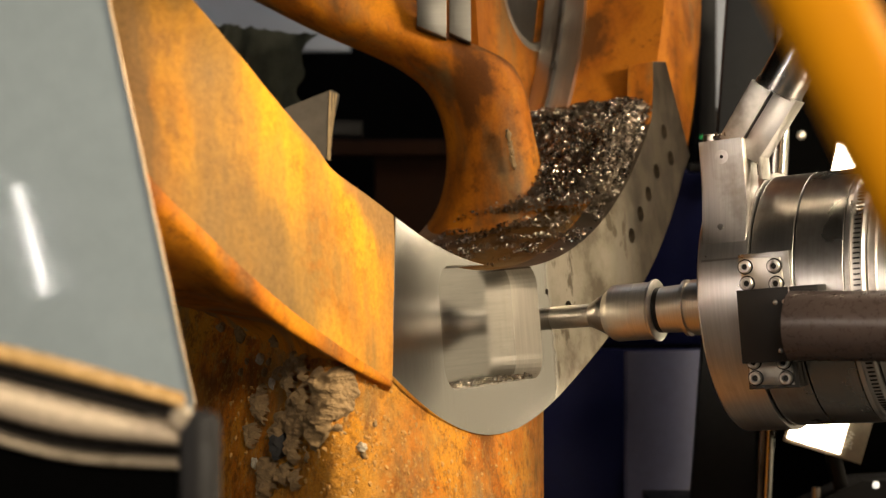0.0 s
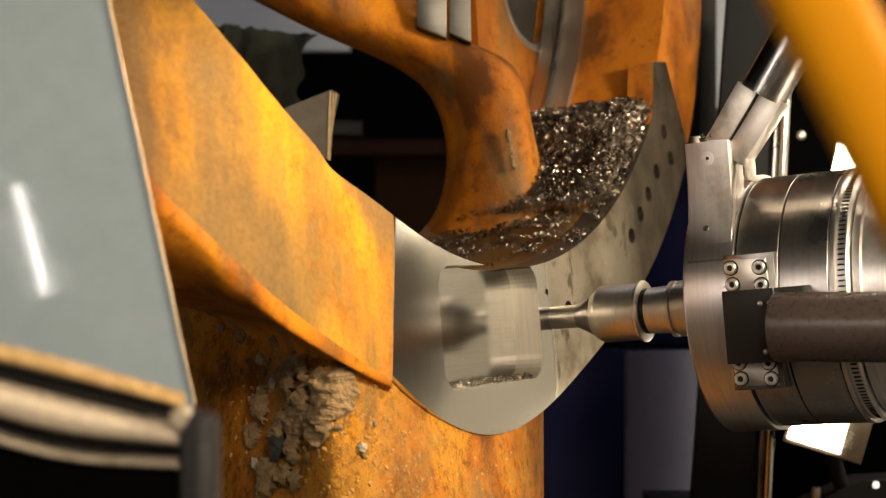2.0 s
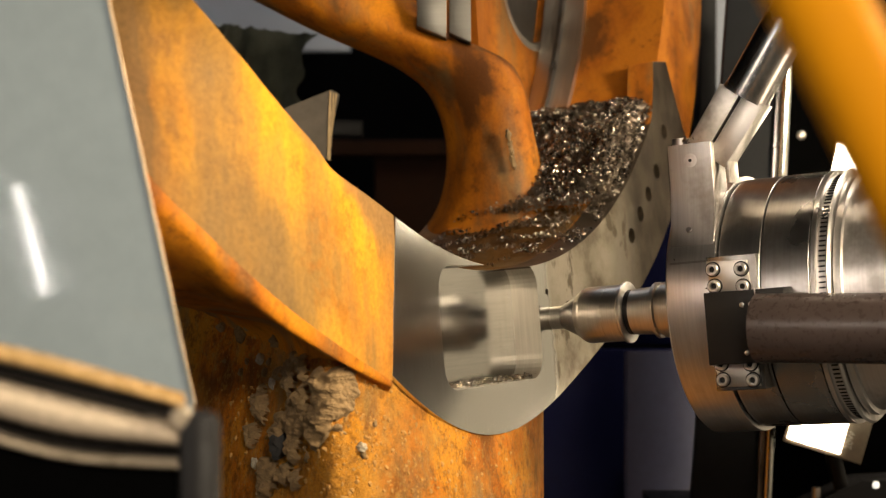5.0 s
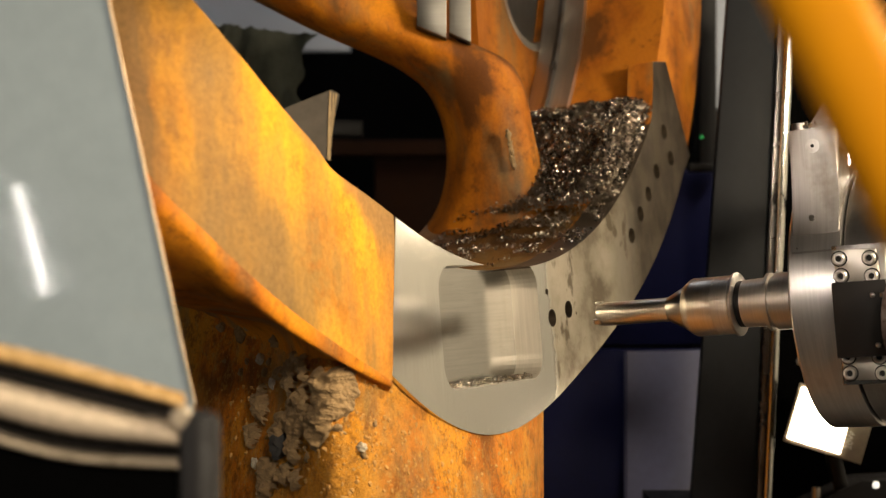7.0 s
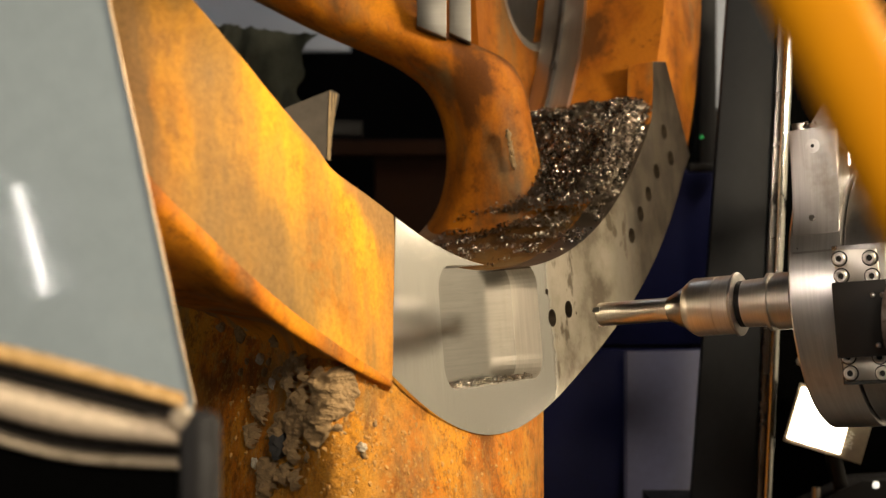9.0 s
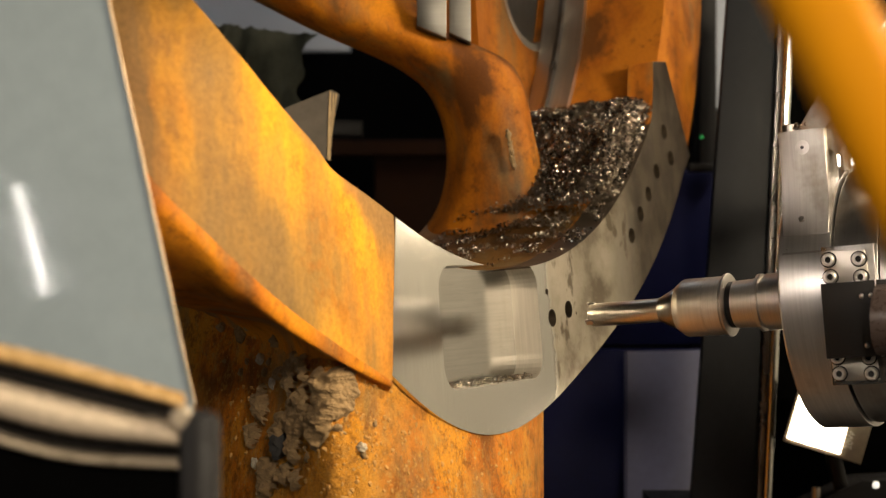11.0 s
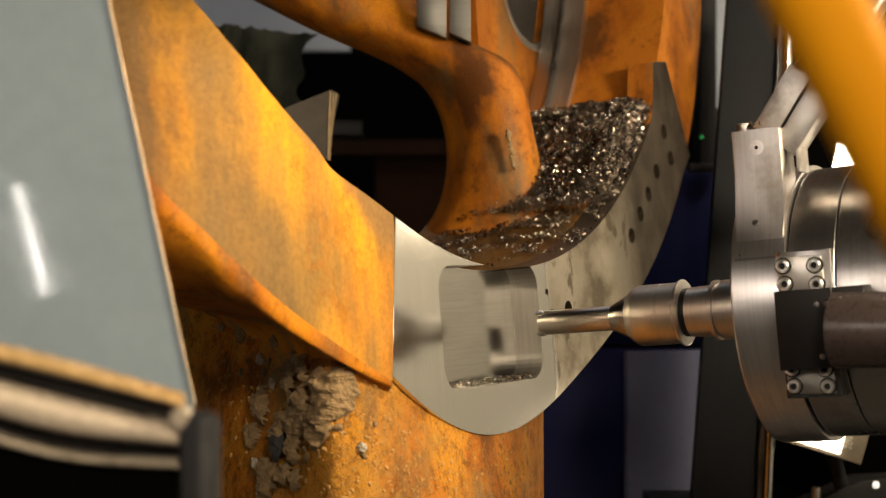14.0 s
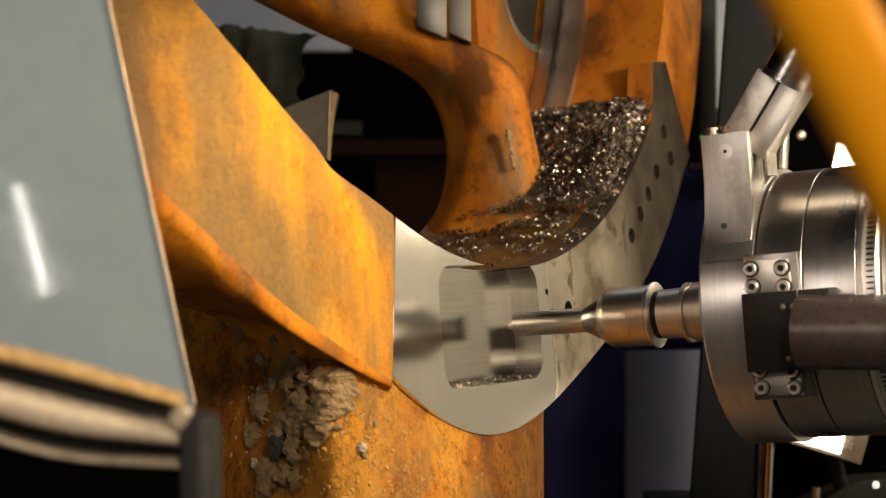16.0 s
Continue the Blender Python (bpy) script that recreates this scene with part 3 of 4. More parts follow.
# ---------- dirt and chips ----------
def dirt():
    rng = random.Random(4)
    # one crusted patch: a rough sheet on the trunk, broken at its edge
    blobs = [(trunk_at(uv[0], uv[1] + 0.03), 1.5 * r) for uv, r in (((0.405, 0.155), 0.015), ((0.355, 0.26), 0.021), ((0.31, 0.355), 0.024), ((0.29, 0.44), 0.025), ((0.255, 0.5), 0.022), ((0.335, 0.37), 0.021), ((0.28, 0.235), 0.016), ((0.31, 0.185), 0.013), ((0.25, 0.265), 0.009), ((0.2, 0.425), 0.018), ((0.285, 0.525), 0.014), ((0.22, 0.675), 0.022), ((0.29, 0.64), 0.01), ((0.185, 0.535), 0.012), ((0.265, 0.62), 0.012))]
    bm = bmesh.new()
    nx, nz = 210, 270
    u0, u1, v0, v1 = 0.121, 0.500, 0.06, 0.78
    vs = {}
    for i in range(nx + 1):
        for j in range(nz + 1):
            u, v = u0 + (u1 - u0) * i / nx, v0 + (v1 - v0) * j / nz
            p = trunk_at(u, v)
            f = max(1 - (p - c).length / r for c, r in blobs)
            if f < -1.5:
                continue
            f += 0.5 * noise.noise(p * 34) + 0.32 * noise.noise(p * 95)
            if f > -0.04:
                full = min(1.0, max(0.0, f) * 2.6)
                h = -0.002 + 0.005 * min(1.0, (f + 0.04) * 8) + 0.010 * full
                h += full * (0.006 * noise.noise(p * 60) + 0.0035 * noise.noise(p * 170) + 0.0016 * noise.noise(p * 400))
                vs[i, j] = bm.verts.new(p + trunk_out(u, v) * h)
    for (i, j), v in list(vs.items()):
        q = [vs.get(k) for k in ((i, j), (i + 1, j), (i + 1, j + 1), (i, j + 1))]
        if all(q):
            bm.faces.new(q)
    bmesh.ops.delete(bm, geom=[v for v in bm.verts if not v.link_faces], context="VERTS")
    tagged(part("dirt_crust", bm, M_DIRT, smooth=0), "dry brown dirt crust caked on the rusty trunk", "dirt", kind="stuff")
    bm = bmesh.new()
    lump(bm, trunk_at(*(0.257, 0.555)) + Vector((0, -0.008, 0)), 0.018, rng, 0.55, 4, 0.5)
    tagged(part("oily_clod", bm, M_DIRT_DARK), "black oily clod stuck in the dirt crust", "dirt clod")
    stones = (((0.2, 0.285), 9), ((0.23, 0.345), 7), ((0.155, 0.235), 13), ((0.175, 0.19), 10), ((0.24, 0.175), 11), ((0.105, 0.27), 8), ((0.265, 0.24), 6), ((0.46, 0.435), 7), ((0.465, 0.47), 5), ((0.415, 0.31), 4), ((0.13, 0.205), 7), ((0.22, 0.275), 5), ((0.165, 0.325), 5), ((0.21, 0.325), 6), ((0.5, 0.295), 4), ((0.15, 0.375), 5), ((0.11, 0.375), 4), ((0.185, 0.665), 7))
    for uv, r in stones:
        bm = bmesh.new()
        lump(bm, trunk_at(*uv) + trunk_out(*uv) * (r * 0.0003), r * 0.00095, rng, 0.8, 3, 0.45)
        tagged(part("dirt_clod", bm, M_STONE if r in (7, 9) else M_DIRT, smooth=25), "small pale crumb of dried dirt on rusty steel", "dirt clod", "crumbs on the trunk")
    # crumbs and fine grit
    bm = bmesh.new()
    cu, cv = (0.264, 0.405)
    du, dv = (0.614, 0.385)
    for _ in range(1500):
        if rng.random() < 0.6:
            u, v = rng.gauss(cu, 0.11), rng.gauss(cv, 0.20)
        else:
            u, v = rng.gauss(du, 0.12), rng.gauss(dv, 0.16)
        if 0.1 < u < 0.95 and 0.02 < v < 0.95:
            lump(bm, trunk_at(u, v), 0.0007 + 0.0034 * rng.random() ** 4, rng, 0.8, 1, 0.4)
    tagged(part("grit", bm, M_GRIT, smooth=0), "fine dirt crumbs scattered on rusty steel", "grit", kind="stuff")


dirt()


def chip(verts, faces, c, size, rng):
    """A short curled cutting."""
    rot = Euler((rng.uniform(0, 6.3), rng.uniform(0, 6.3), rng.uniform(0, 6.3))).to_matrix()
    turn, pitch, n = rng.uniform(1.6, 4.6), rng.uniform(0.0, 0.5), 5
    wide = size * rng.uniform(0.35, 0.7)
    base = len(verts)
    for k in range(n + 1):
        t = turn * k / n
        p = Vector((math.cos(t) * size * 0.5, math.sin(t) * size * 0.5, pitch * size * t * 0.4))
        for e in (-0.5, 0.5):
            verts.append(tuple(Vector(c) + rot @ (p * (1 + 0.15 * e) + Vector((0, 0, e * wide)))))
    for k in range(n):
        b = base + 2 * k
        faces.append((b, b + 1, b + 3, b + 2))


def mesh_stuff(name, verts, faces, material):
    me = bpy.data.meshes.new(name)
    me.from_pydata(verts, [], faces)
    me.materials.append(material)
    return new(name, me)


def heap_height(deg, s):
    d = max(0.0, min(1.0, (deg + 66) / 12)) * max(0.0, min(1.0, (-40.5 - deg) / 3.0))
    e = max(0.0, min(1.0, (s + 0.012) / 0.035)) * max(0.0, min(1.0, (0.30 - s) / 0.06))
    return 0.055 * math.sqrt(d * e) + 0.012 * noise.noise((deg * 0.5, s * 40, 0)) * d


def chips():
    rng = random.Random(11)
    verts, faces = [], []
    n, m = 60, 30
    bm = bmesh.new()
    grid = [[bm.verts.new(WORK @ bore_point(-61.5 + 20.5 * i / n, 0.002 + 0.27 * j / m, R_BORE - 0.001 - heap_height(-61.5 + 20.5 * i / n, 0.002 + 0.27 * j / m))) for j in range(m + 1)] for i in range(n + 1)]
    for i in range(n):
        for j in range(m):
            bm.faces.new((grid[i][j], grid[i][j + 1], grid[i + 1][j + 1], grid[i + 1][j]))
    heap = thing("chip_heap", Matrix(), "heap of curled brown-tinged steel chips in the bore", "metal chips", kind="stuff")
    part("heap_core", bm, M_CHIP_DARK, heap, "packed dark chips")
    for _ in range(16000):
        deg, s = rng.uniform(-64, -41.2), rng.uniform(0.002, 0.28)
        h = heap_height(deg, s)
        if rng.random() < 0.25 + h / 0.05:
            chip(verts, faces, WORK @ bore_point(deg, s, R_BORE - 0.003 - h + rng.uniform(-0.006, 0.004)), rng.uniform(0.0024, 0.0058), rng)
    for _ in range(4200):
        deg, s = rng.uniform(-60, -40.5), rng.uniform(0.001, 0.075)
        chip(verts, faces, WORK @ bore_point(deg, s, R_BORE - 0.004 - rng.uniform(0, 0.6) * heap_height(deg, s)), rng.uniform(0.0024, 0.0056), rng)
    for _ in range(2600):
        deg, s = rng.triangular(-86, -60, -64), rng.uniform(0.0, 0.30)
        if noise.noise((deg * 0.35, s * 18, 2)) > -0.05 - (deg + 70) * 0.03:
            chip(verts, faces, WORK @ bore_point(deg, s, R_BORE - 0.006), rng.uniform(0.0026, 0.006), rng)
    ob = mesh_stuff("loose_chips", verts, faces, M_CHIP)
    ob.parent = heap
    # cuttings left on the pocket's floor and on the arm's upper edge
    verts, faces = [], []
    for _ in range(360):
        chip(verts, faces, WORK @ Vector((rng.uniform(-0.33, -0.06), rng.uniform(0.004, 0.042), -0.083 + rng.uniform(0, 0.003))), rng.uniform(0.003, 0.006), rng)
    edge = spline([(-0.783, -0.004, 0.336), (-0.693, -0.004, 0.274), (-0.622, -0.004, 0.229), (-0.592, -0.006, 0.201), (-0.531, -0.006, 0.177)], 60)
    for _ in range(26):
        p = edge[rng.randrange(60)]
        chip(verts, faces, WORK @ (p + Vector((0, rng.uniform(0.0, 0.03), 0.001))), rng.uniform(0.002, 0.005), rng)
    tagged(mesh_stuff("pocket_chips", verts, faces, M_CHIP), "small bright chips lying on the milled pocket and arm", "metal chips", kind="stuff")


chips()


# ---------- machine ----------
HEAD0 = Vector((0.427, 2.350, 1.322))


def screw(h, s, z, u=-0.176):
    """A socket head screw, facing the viewer's side of the head."""
    m = Matrix.Translation((u, s, z)) @ Matrix.Rotation(radians(-90), 4, "Y")
    ob = part("screw", lathe([(-0.002, 0.0083), (0.0055, 0.0083), (0.0066, 0.0073), (0.0066, 0.0044), (-0.001, 0.0042), (-0.002, 0.0083)], 28, "Z"), M_SCREW, h, "socket head cap screw", m)
    part("socket", lathe([(-0.001, 0.0043), (0.0036, 0.0043)], 6, "Z"), M_BLACK, ob, "dark hexagon socket")
    part("washer", lathe([(-0.002, 0.0104), (0.0012, 0.0104), (0.0014, 0.0086), (-0.002, 0.0086), (-0.002, 0.0104)], 28, "Z"), M_BLACK, ob, "dark thin washer")
    return ob


def boring_head():
    h = thing("boring_head", Matrix.Translation(HEAD0) @ AXES, "worn steel boring mill head with arbor and side clamps", "machine head")
    part("front_disc", lathe([(-0.066, 0.180), (0.001, 0.180), (0.004, 0.177), (0.004, 0.03), (-0.066, 0.03), (-0.066, 0.180)], 128), M_STEEL, h, "worn ground steel disc")
    part("body_ring", lathe([(-0.126, 0.1742), (-0.1257, 0.1745), (-0.0693, 0.1745), (-0.069, 0.1742), (-0.069, 0.03), (-0.126, 0.03), (-0.126, 0.1742)], 128), M_STEEL_DARK, h)
    part("body_ring", lathe([(-0.192, 0.1742), (-0.1917, 0.1745), (-0.1287, 0.1745), (-0.1284, 0.1742), (-0.1284, 0.03), (-0.192, 0.03), (-0.192, 0.1742)], 128), M_STEEL_DARK, h)
    ring = part("scale_ring", lathe([(-0.2195, 0.172), (-0.2165, 0.175), (-0.2165, 0.168), (-0.200, 0.168), (-0.200, 0.175), (-0.194, 0.175), (-0.194, 0.03), (-0.2195, 0.03), (-0.2195, 0.172)], 128), M_STEEL, h, "bright ring with fine dark scale marks")
    mark = box(0.1675, 0.1688, -0.2125, -0.2035, -0.0011, 0.0011)
    me = None
    for i in range(150):
        m = Matrix.Rotation(2 * math.pi * i / 150, 4, "Y")
        if me is None:
            ob = part("scale_mark", mark, M_BLACK, ring, "", m, 0)
            me = ob.data
        else:
            ob = new("scale_mark", me)
            ob.parent, ob.matrix_basis = ring, m
    part("sleeve", lathe([(-0.95, 0.158), (-0.232, 0.158), (-0.2305, 0.164), (-0.221, 0.164), (-0.221, 0.1)], 128), M_STEEL, h, "turned steel sleeve")
    # the turning arbor
    spindle = part("spindle", lathe([(-0.06, 0.028), (0.13, 0.028)], 32), M_STEEL_DARK, h, "turning steel spindle with chuck and cutter")
    part("spindle_nose", lathe([(-0.02, 0.0415), (0.016, 0.0415), (0.017, 0.0395), (0.042, 0.0395), (0.0425, 0.0365), (0.047, 0.0365), (0.048, 0.0405), (0.074, 0.0405), (0.075, 0.0365), (0.080, 0.0365), (0.081, 0.0410), (0.086, 0.0410), (0.087, 0.0350), (0.122, 0.0335)], 64), M_TOOL, spindle, "grooved spindle nose")
    part("chuck", lathe([(0.136, 0.02), (0.136, 0.0405), (0.1375, 0.0420), (0.160, 0.0420), (0.1602, 0.0416), (0.1608, 0.0416), (0.161, 0.0420), (0.196, 0.0420), (0.2005, 0.0400), (0.2095, 0.033), (0.2105, 0.02)], 64), M_TOOL, spindle, "brushed steel tool chuck")
    part("drive_groove", lathe([(0.1215, 0.0330), (0.138, 0.0330)], 48), M_BLACK, spindle, "black drive groove")
    part("chuck_collar", lathe([(0.130, 0.02), (0.130, 0.0435), (0.1315, 0.0455), (0.1345, 0.0455), (0.1345, 0.02), (0.130, 0.02)], 64), M_STEEL, spindle, "thin bright collar")
    part("cutter_cone", lathe([(0.206, 0.020), (0.2110, 0.0290), (0.2160, 0.0290), (0.238, 0.0178), (0.239, 0.01)], 48), M_STEEL_DARK, spindle, "dark collet cone")
    part("cutter_shank", lathe([(0.230, 0.0174), (0.347, 0.0174), (0.349, 0.016), (0.349, 0.0)], 48), M_TOOL, spindle, "polished cutter shank")
    for k in range(3):
        part("insert", box(-0.004, 0.004, 0.342, 0.353, 0.0155, 0.0192, 0.0006), M_SCREW, spindle, "bright cutting insert", Matrix.Rotation(radians(120 * k + 25), 4, "Y"))
    # flat, plates, block and tube on the near side
    part("side_flat", box(-0.1745, -0.12, -0.124, -0.056, -0.112, 0.066, 0.001), M_STEEL_DARK, h, "flat milled side")
    part("clamp_plate", prism([(-0.057, 0.061), (-0.113, 0.058), (-0.116, 0.012), (-0.060, 0.018)], -0.178, -0.173, "X", 0.0008), M_FACE_OLD, h, "scratched steel plate", smooth=30)
    part("clamp_plate", prism([(-0.058, -0.066), (-0.116, -0.069), (-0.118, -0.108), (-0.060, -0.106)], -0.178, -0.173, "X", 0.0008), M_FACE_OLD, h, "scratched steel plate", smooth=30)
    for s, z in ((-0.066, 0.049), (-0.105, 0.047), (-0.067, 0.027), (-0.106, 0.024), (-0.067, -0.076), (-0.107, -0.078), (-0.068, -0.097), (-0.109, -0.099)):
        screw(h, s, z, -0.178)
    block = part("mount_block", box(-0.212, -0.174, -0.170, -0.062, -0.076, 0.019, 0.0015), M_BLACK, h, "black steel mounting block")
    part("block_seam", box(-0.2125, -0.1735, -0.1325, -0.1312, -0.0765, 0.0195), M_SCREW, block)
    for s, z in ((-0.113, 0.0), (-0.125, 0.0), (-0.115, -0.062), (-0.127, -0.062)):
        part("dimple", lathe([(0.0, 0.0035), (0.002, 0.003), (0.003, 0.0015)], 14, "Z"), M_STEEL_DARK, block, "", Matrix.Translation((-0.2115, s, z)) @ Matrix.Rotation(radians(-90), 4, "Y"))
    part("tube", rod((-0.225, -0.136, -0.031), (-0.235, -0.95, -0.085), 0.044, 48), M_BROWN, h, "dark brown tube")
    # lug and angled clamp on top
    lug = part("lug", prism([(-0.140, 0.223), (-0.085, 0.223), (-0.085, 0.06), (-0.1699, 0.06), (-0.1565, 0.09), (-0.1500, 0.112), (-0.1440, 0.140), (-0.1405, 0.168)], -0.0635, -0.0015, "Y", 0.0015), M_LUG, h, "worn steel lug with a small bore", smooth=50)
    part("lug_bore", lathe([(0.0, 0.0095), (0.0003, 0.0095), (0.0003, 0.0)], 28, "Z"), M_STEEL, lug, "", Matrix.Translation((-0.1400, -0.033, 0.200)) @ Matrix.Rotation(radians(-90), 4, "Y"))
    part("lug_bore_core", lathe([(0.0, 0.0024), (0.0007, 0.0024)], 14, "Z"), M_BLACK, lug, "", Matrix.Translation((-0.1402, -0.033, 0.200)) @ Matrix.Rotation(radians(-90), 4, "Y"))
    for s in (-0.012, -0.052):
        part("lug_screw", lathe([(0.222, 0.011), (0.233, 0.011), (0.234, 0.009), (0.234, 0.0)], 20, "Z"), M_STEEL_DARK, h, "screw head on the lug", Matrix.Translation((-0.116, s, 0)))
    part("lug_dot", lathe([(0.0, 0.004), (0.003, 0.004), (0.003, 0.0)], 14, "Z"), M_STEEL_DARK, h, "", Matrix.Translation((-0.1525, -0.028, 0.105)) @ Matrix.Rotation(radians(-60), 4, "Y"))
    c0, c1, c2, c3 = (-0.026, 0.226), (-0.080, 0.300), (-0.138, 0.263), (-0.076, 0.186)
    mid = lambda p, q, t: (p[0] + (q[0] - p[0]) * t, p[1] + (q[1] - p[1]) * t)
    a0, a1 = mid(c0, c3, 0.47), mid(c1, c2, 0.47)
    b0, b1 = mid(c0, c3, 0.52), mid(c1, c2, 0.52)
    clamp = part("angled_clamp", prism([c0, c1, a1, a0], -0.128, -0.09, "X", 0.0012), M_FACE_OLD, h, "bright split clamp", smooth=30)
    part("clamp_half", prism([b0, b1, c2, c3], -0.128, -0.09, "X", 0.0012), M_FACE_OLD, clamp, "bright split clamp half", smooth=30)
    part("clamp_gap", prism([mid(a0, a1, 0.05), mid(a0, a1, 0.97), mid(b0, b1, 0.97), mid(b0, b1, 0.05)], -0.120, -0.095, "X"), M_BLACK, clamp)
    top, way = Vector((0, -0.109, 0.281)), Vector((0, -0.060, 0.083))
    part("stay_rod", rod(Vector((-0.109, top.y, top.z)), Vector((-0.109, top.y, top.z)) + way * 5, 0.0325, 40), M_STEEL_DARK, h, "dark polished stay rod")
    part("rod_collar", rod(Vector((-0.109, top.y, top.z)) - way * 0.02, Vector((-0.109, top.y, top.z)) + way * 0.05, 0.0335, 40), M_STEEL_DARK, h)
    part("side_pin", box(-0.128, -0.09, -0.083, -0.078, 0.165, 0.20, 0.001), M_FACE_OLD, h)
    rng = random.Random(5)
    verts, faces = [], []
    for _ in range(45):
        chip(verts, faces, (-0.115 + rng.uniform(-0.018, 0.012), rng.uniform(-0.045, -0.018), 0.226 + rng.uniform(0, 0.006)), rng.uniform(0.003, 0.006), rng)
    ob = mesh_stuff("lug_chips", verts, faces, M_CHIP_DARK)
    ob.parent = h
    return h, spindle


HEAD, SPINDLE = boring_head()


def flood_lamp(name_at, face, lean, size):
    """A small square work light: housing, rim and glowing pane."""
    m = look(name_at, face, lean)
    h = thing("flood_lamp", m, "small square work light, switched on, on the machine frame", "work light", "work lights")
    e = size / 2
    part("housing", box(-e * 1.85, e * 1.12, -e * 1.15, e * 1.15, 0.004, 0.06, 0.006), M_BLACK, h, "dark lamp housing")
    part("rim", prism([(-e * 1.85, -e * 1.15), (e * 1.12, -e * 1.15), (e * 1.12, e * 1.15), (-e * 1.85, e * 1.15)], -0.006, 0.004, "Z", 0.002), M_LAMP_RIM, h, "grey lamp rim")
    part("pane", box(-e, e, -e, e, -0.009, -0.0065), M_GLOW, h, "glowing lamp pane")
    txt = bpy.data.curves.new("wattage", "FONT")
    txt.body, txt.size, txt.extrude = "20W", size * 0.17, 0.0002
    txt.materials.append(M_PALE)
    ob = new("wattage", txt)
    ob.parent, ob.matrix_basis = h, pose(-e * 1.35, -e * 0.75, -0.0066, 180, 0, 90)
    return h


def surroundings():
    guard = thing("navy_guard", Matrix(), "navy blue glossy sheet metal machine guard", "machine guard")
    y = 3.6
    part("upper_sheet", box(0.081, 0.588, y, y + 0.03, 1.190, 1.573, 0.006), M_NAVY, guard, smooth=30)
    part("lower_sheet", box(0.081, 0.588, y - 0.006, y + 0.03, 0.0, 1.183, 0.006), M_NAVY, guard, smooth=30)
    # added curved sheet; its violet-grey is the guard's soft reflection put in as colour
    bend = [(0.385 + 0.25 * math.sin(radians(a)), 3.45 + 0.25 * (1 - math.cos(radians(a)))) for a in range(0, 53, 4)]
    part("sheen_sheet", prism(bend + [(x - 0.006, y + 0.010) for x, y in reversed(bend)], 0.0, 1.186, "Z"), M_NAVY_SHEEN, guard, "curved sheet coloured as the guard's violet-grey reflection", smooth=50)
    part("ledge", box(0.530, 0.604, y - 0.03, y - 0.008, 1.566, 1.586, 0.004), M_BLACK, guard)
    # black upright added in place of the dark gap beside the guard
    part("dark_gap_strip", box(0.590, 0.629, 3.8, 3.9, 0.0, 2.6, 0.004), M_BLACK, guard)
    part("status_light", lathe([(-0.002, 0.004), (0.0, 0.004), (0.002, 0.0)], 16, "Y"), M_LED, guard, "small green status light", Matrix.Translation((0.594, 3.797, 1.657)) @ Matrix.Rotation(radians(180), 4, "Z"))
    col = thing("machine_column", Matrix(), "charcoal painted machine column with a bright guide rail", "machine column")
    part("column_face", prism([(0.464, 0.914), (0.538, 1.931), (0.634, 1.931), (0.587, 0.914)], 3.1, 3.125, bevel=0.004), M_CHARCOAL, col, smooth=30)
    part("column_foot", box(0.398, 0.653, 3.12, 3.3, 0.0, 0.919), M_CHARCOAL, col, smooth=0)
    part("guide_strip", prism([(0.585, 0.915), (0.632, 1.929), (0.644, 1.929), (0.598, 0.915)], 3.085, 3.2, bevel=0.002), M_STEEL_DARK, col, "grey steel guide strip", smooth=30)
    part("guide_rail", rod((0.649, 3.070, 1.926), (0.601, 3.070, 0.918), 0.0095, 32), M_CHROME, col, "polished guide rail")
    # black sheet added for the unlit space right of the rail
    part("guide_back", prism([(0.616, 0.911), (0.665, 1.934), (0.913, 1.934), (0.913, 0.911)], 3.14, 3.3), M_VOID, col, "near-black sheet for the dark space behind the slide", smooth=0)
    for py in (640, 70, 240):
        part("cover_screw", lathe([(-0.004, 0.009), (0.0, 0.009), (0.003, 0.005), (0.003, 0.0)], 16, "Y", None, (0, 0, 0)), M_SCREW, col, "", Matrix.Translation((0.68, 3.139, 1.4 - (py - 441) / 2926 * 3.14)) @ Matrix.Rotation(radians(180), 4, "Z"))
    # lit opening and post far behind
    post = part("wall_bracket", prism([(0.827, 2.256), (0.875, 2.256), (0.882, 2.116), (0.854, 2.099), (0.854, 1.829), (0.827, 1.829)], 5.0, 5.1), M_FARGREY, smooth=0)
    tagged(post, "pale grey bracket high on a dark post", "bracket")
    bp = part("back_post", box(0.833, 0.899, 5.097, 5.3, 0.0, 3.0, 0.0), M_BLACK)
    tagged(bp, "dark upright post behind the machine", "post")
    # side panel with its folded edge
    pan = thing("side_panel", Matrix(), "light grey glossy painted guard panel with worn edge", "guard panel")
    # sheet extended unseen to the left and up, to keep lamp light off the trunk
    part("sheet", prism([(-1.10, 2.05), (-0.394, 2.05), (-0.227, 1.259), (-0.227, 0.7), (-1.10, 0.7)], 1.5, 1.506), M_PANEL, pan, smooth=0)
    part("edge_strip", rod((-0.394, 1.499, 2.05), (-0.225, 1.499, 1.259), 0.0012, 12), M_EDGE, pan, "bare worn metal edge")
    part("foot", box(-1.10, -0.227, 1.5, 1.56, 0.0, 0.7), M_PANEL, pan, smooth=0)
    # rounded dark cover in front of it
    cov = thing("rounded_cover", Matrix(), "dark glossy machine cover with bronze-coloured bands", "machine cover")
    part("body", prism([(-0.346, 1.318), (-0.185, 1.269), (-0.185, 0.0), (-0.346, 0.0)], 1.205, 1.225), M_VOID, cov)
    def band(name, hi, lo, material, label):
        part(name, strip(hi, lo, 0.025, 24, 10, 0.010, (0, 1, 0)), material, cov, label)
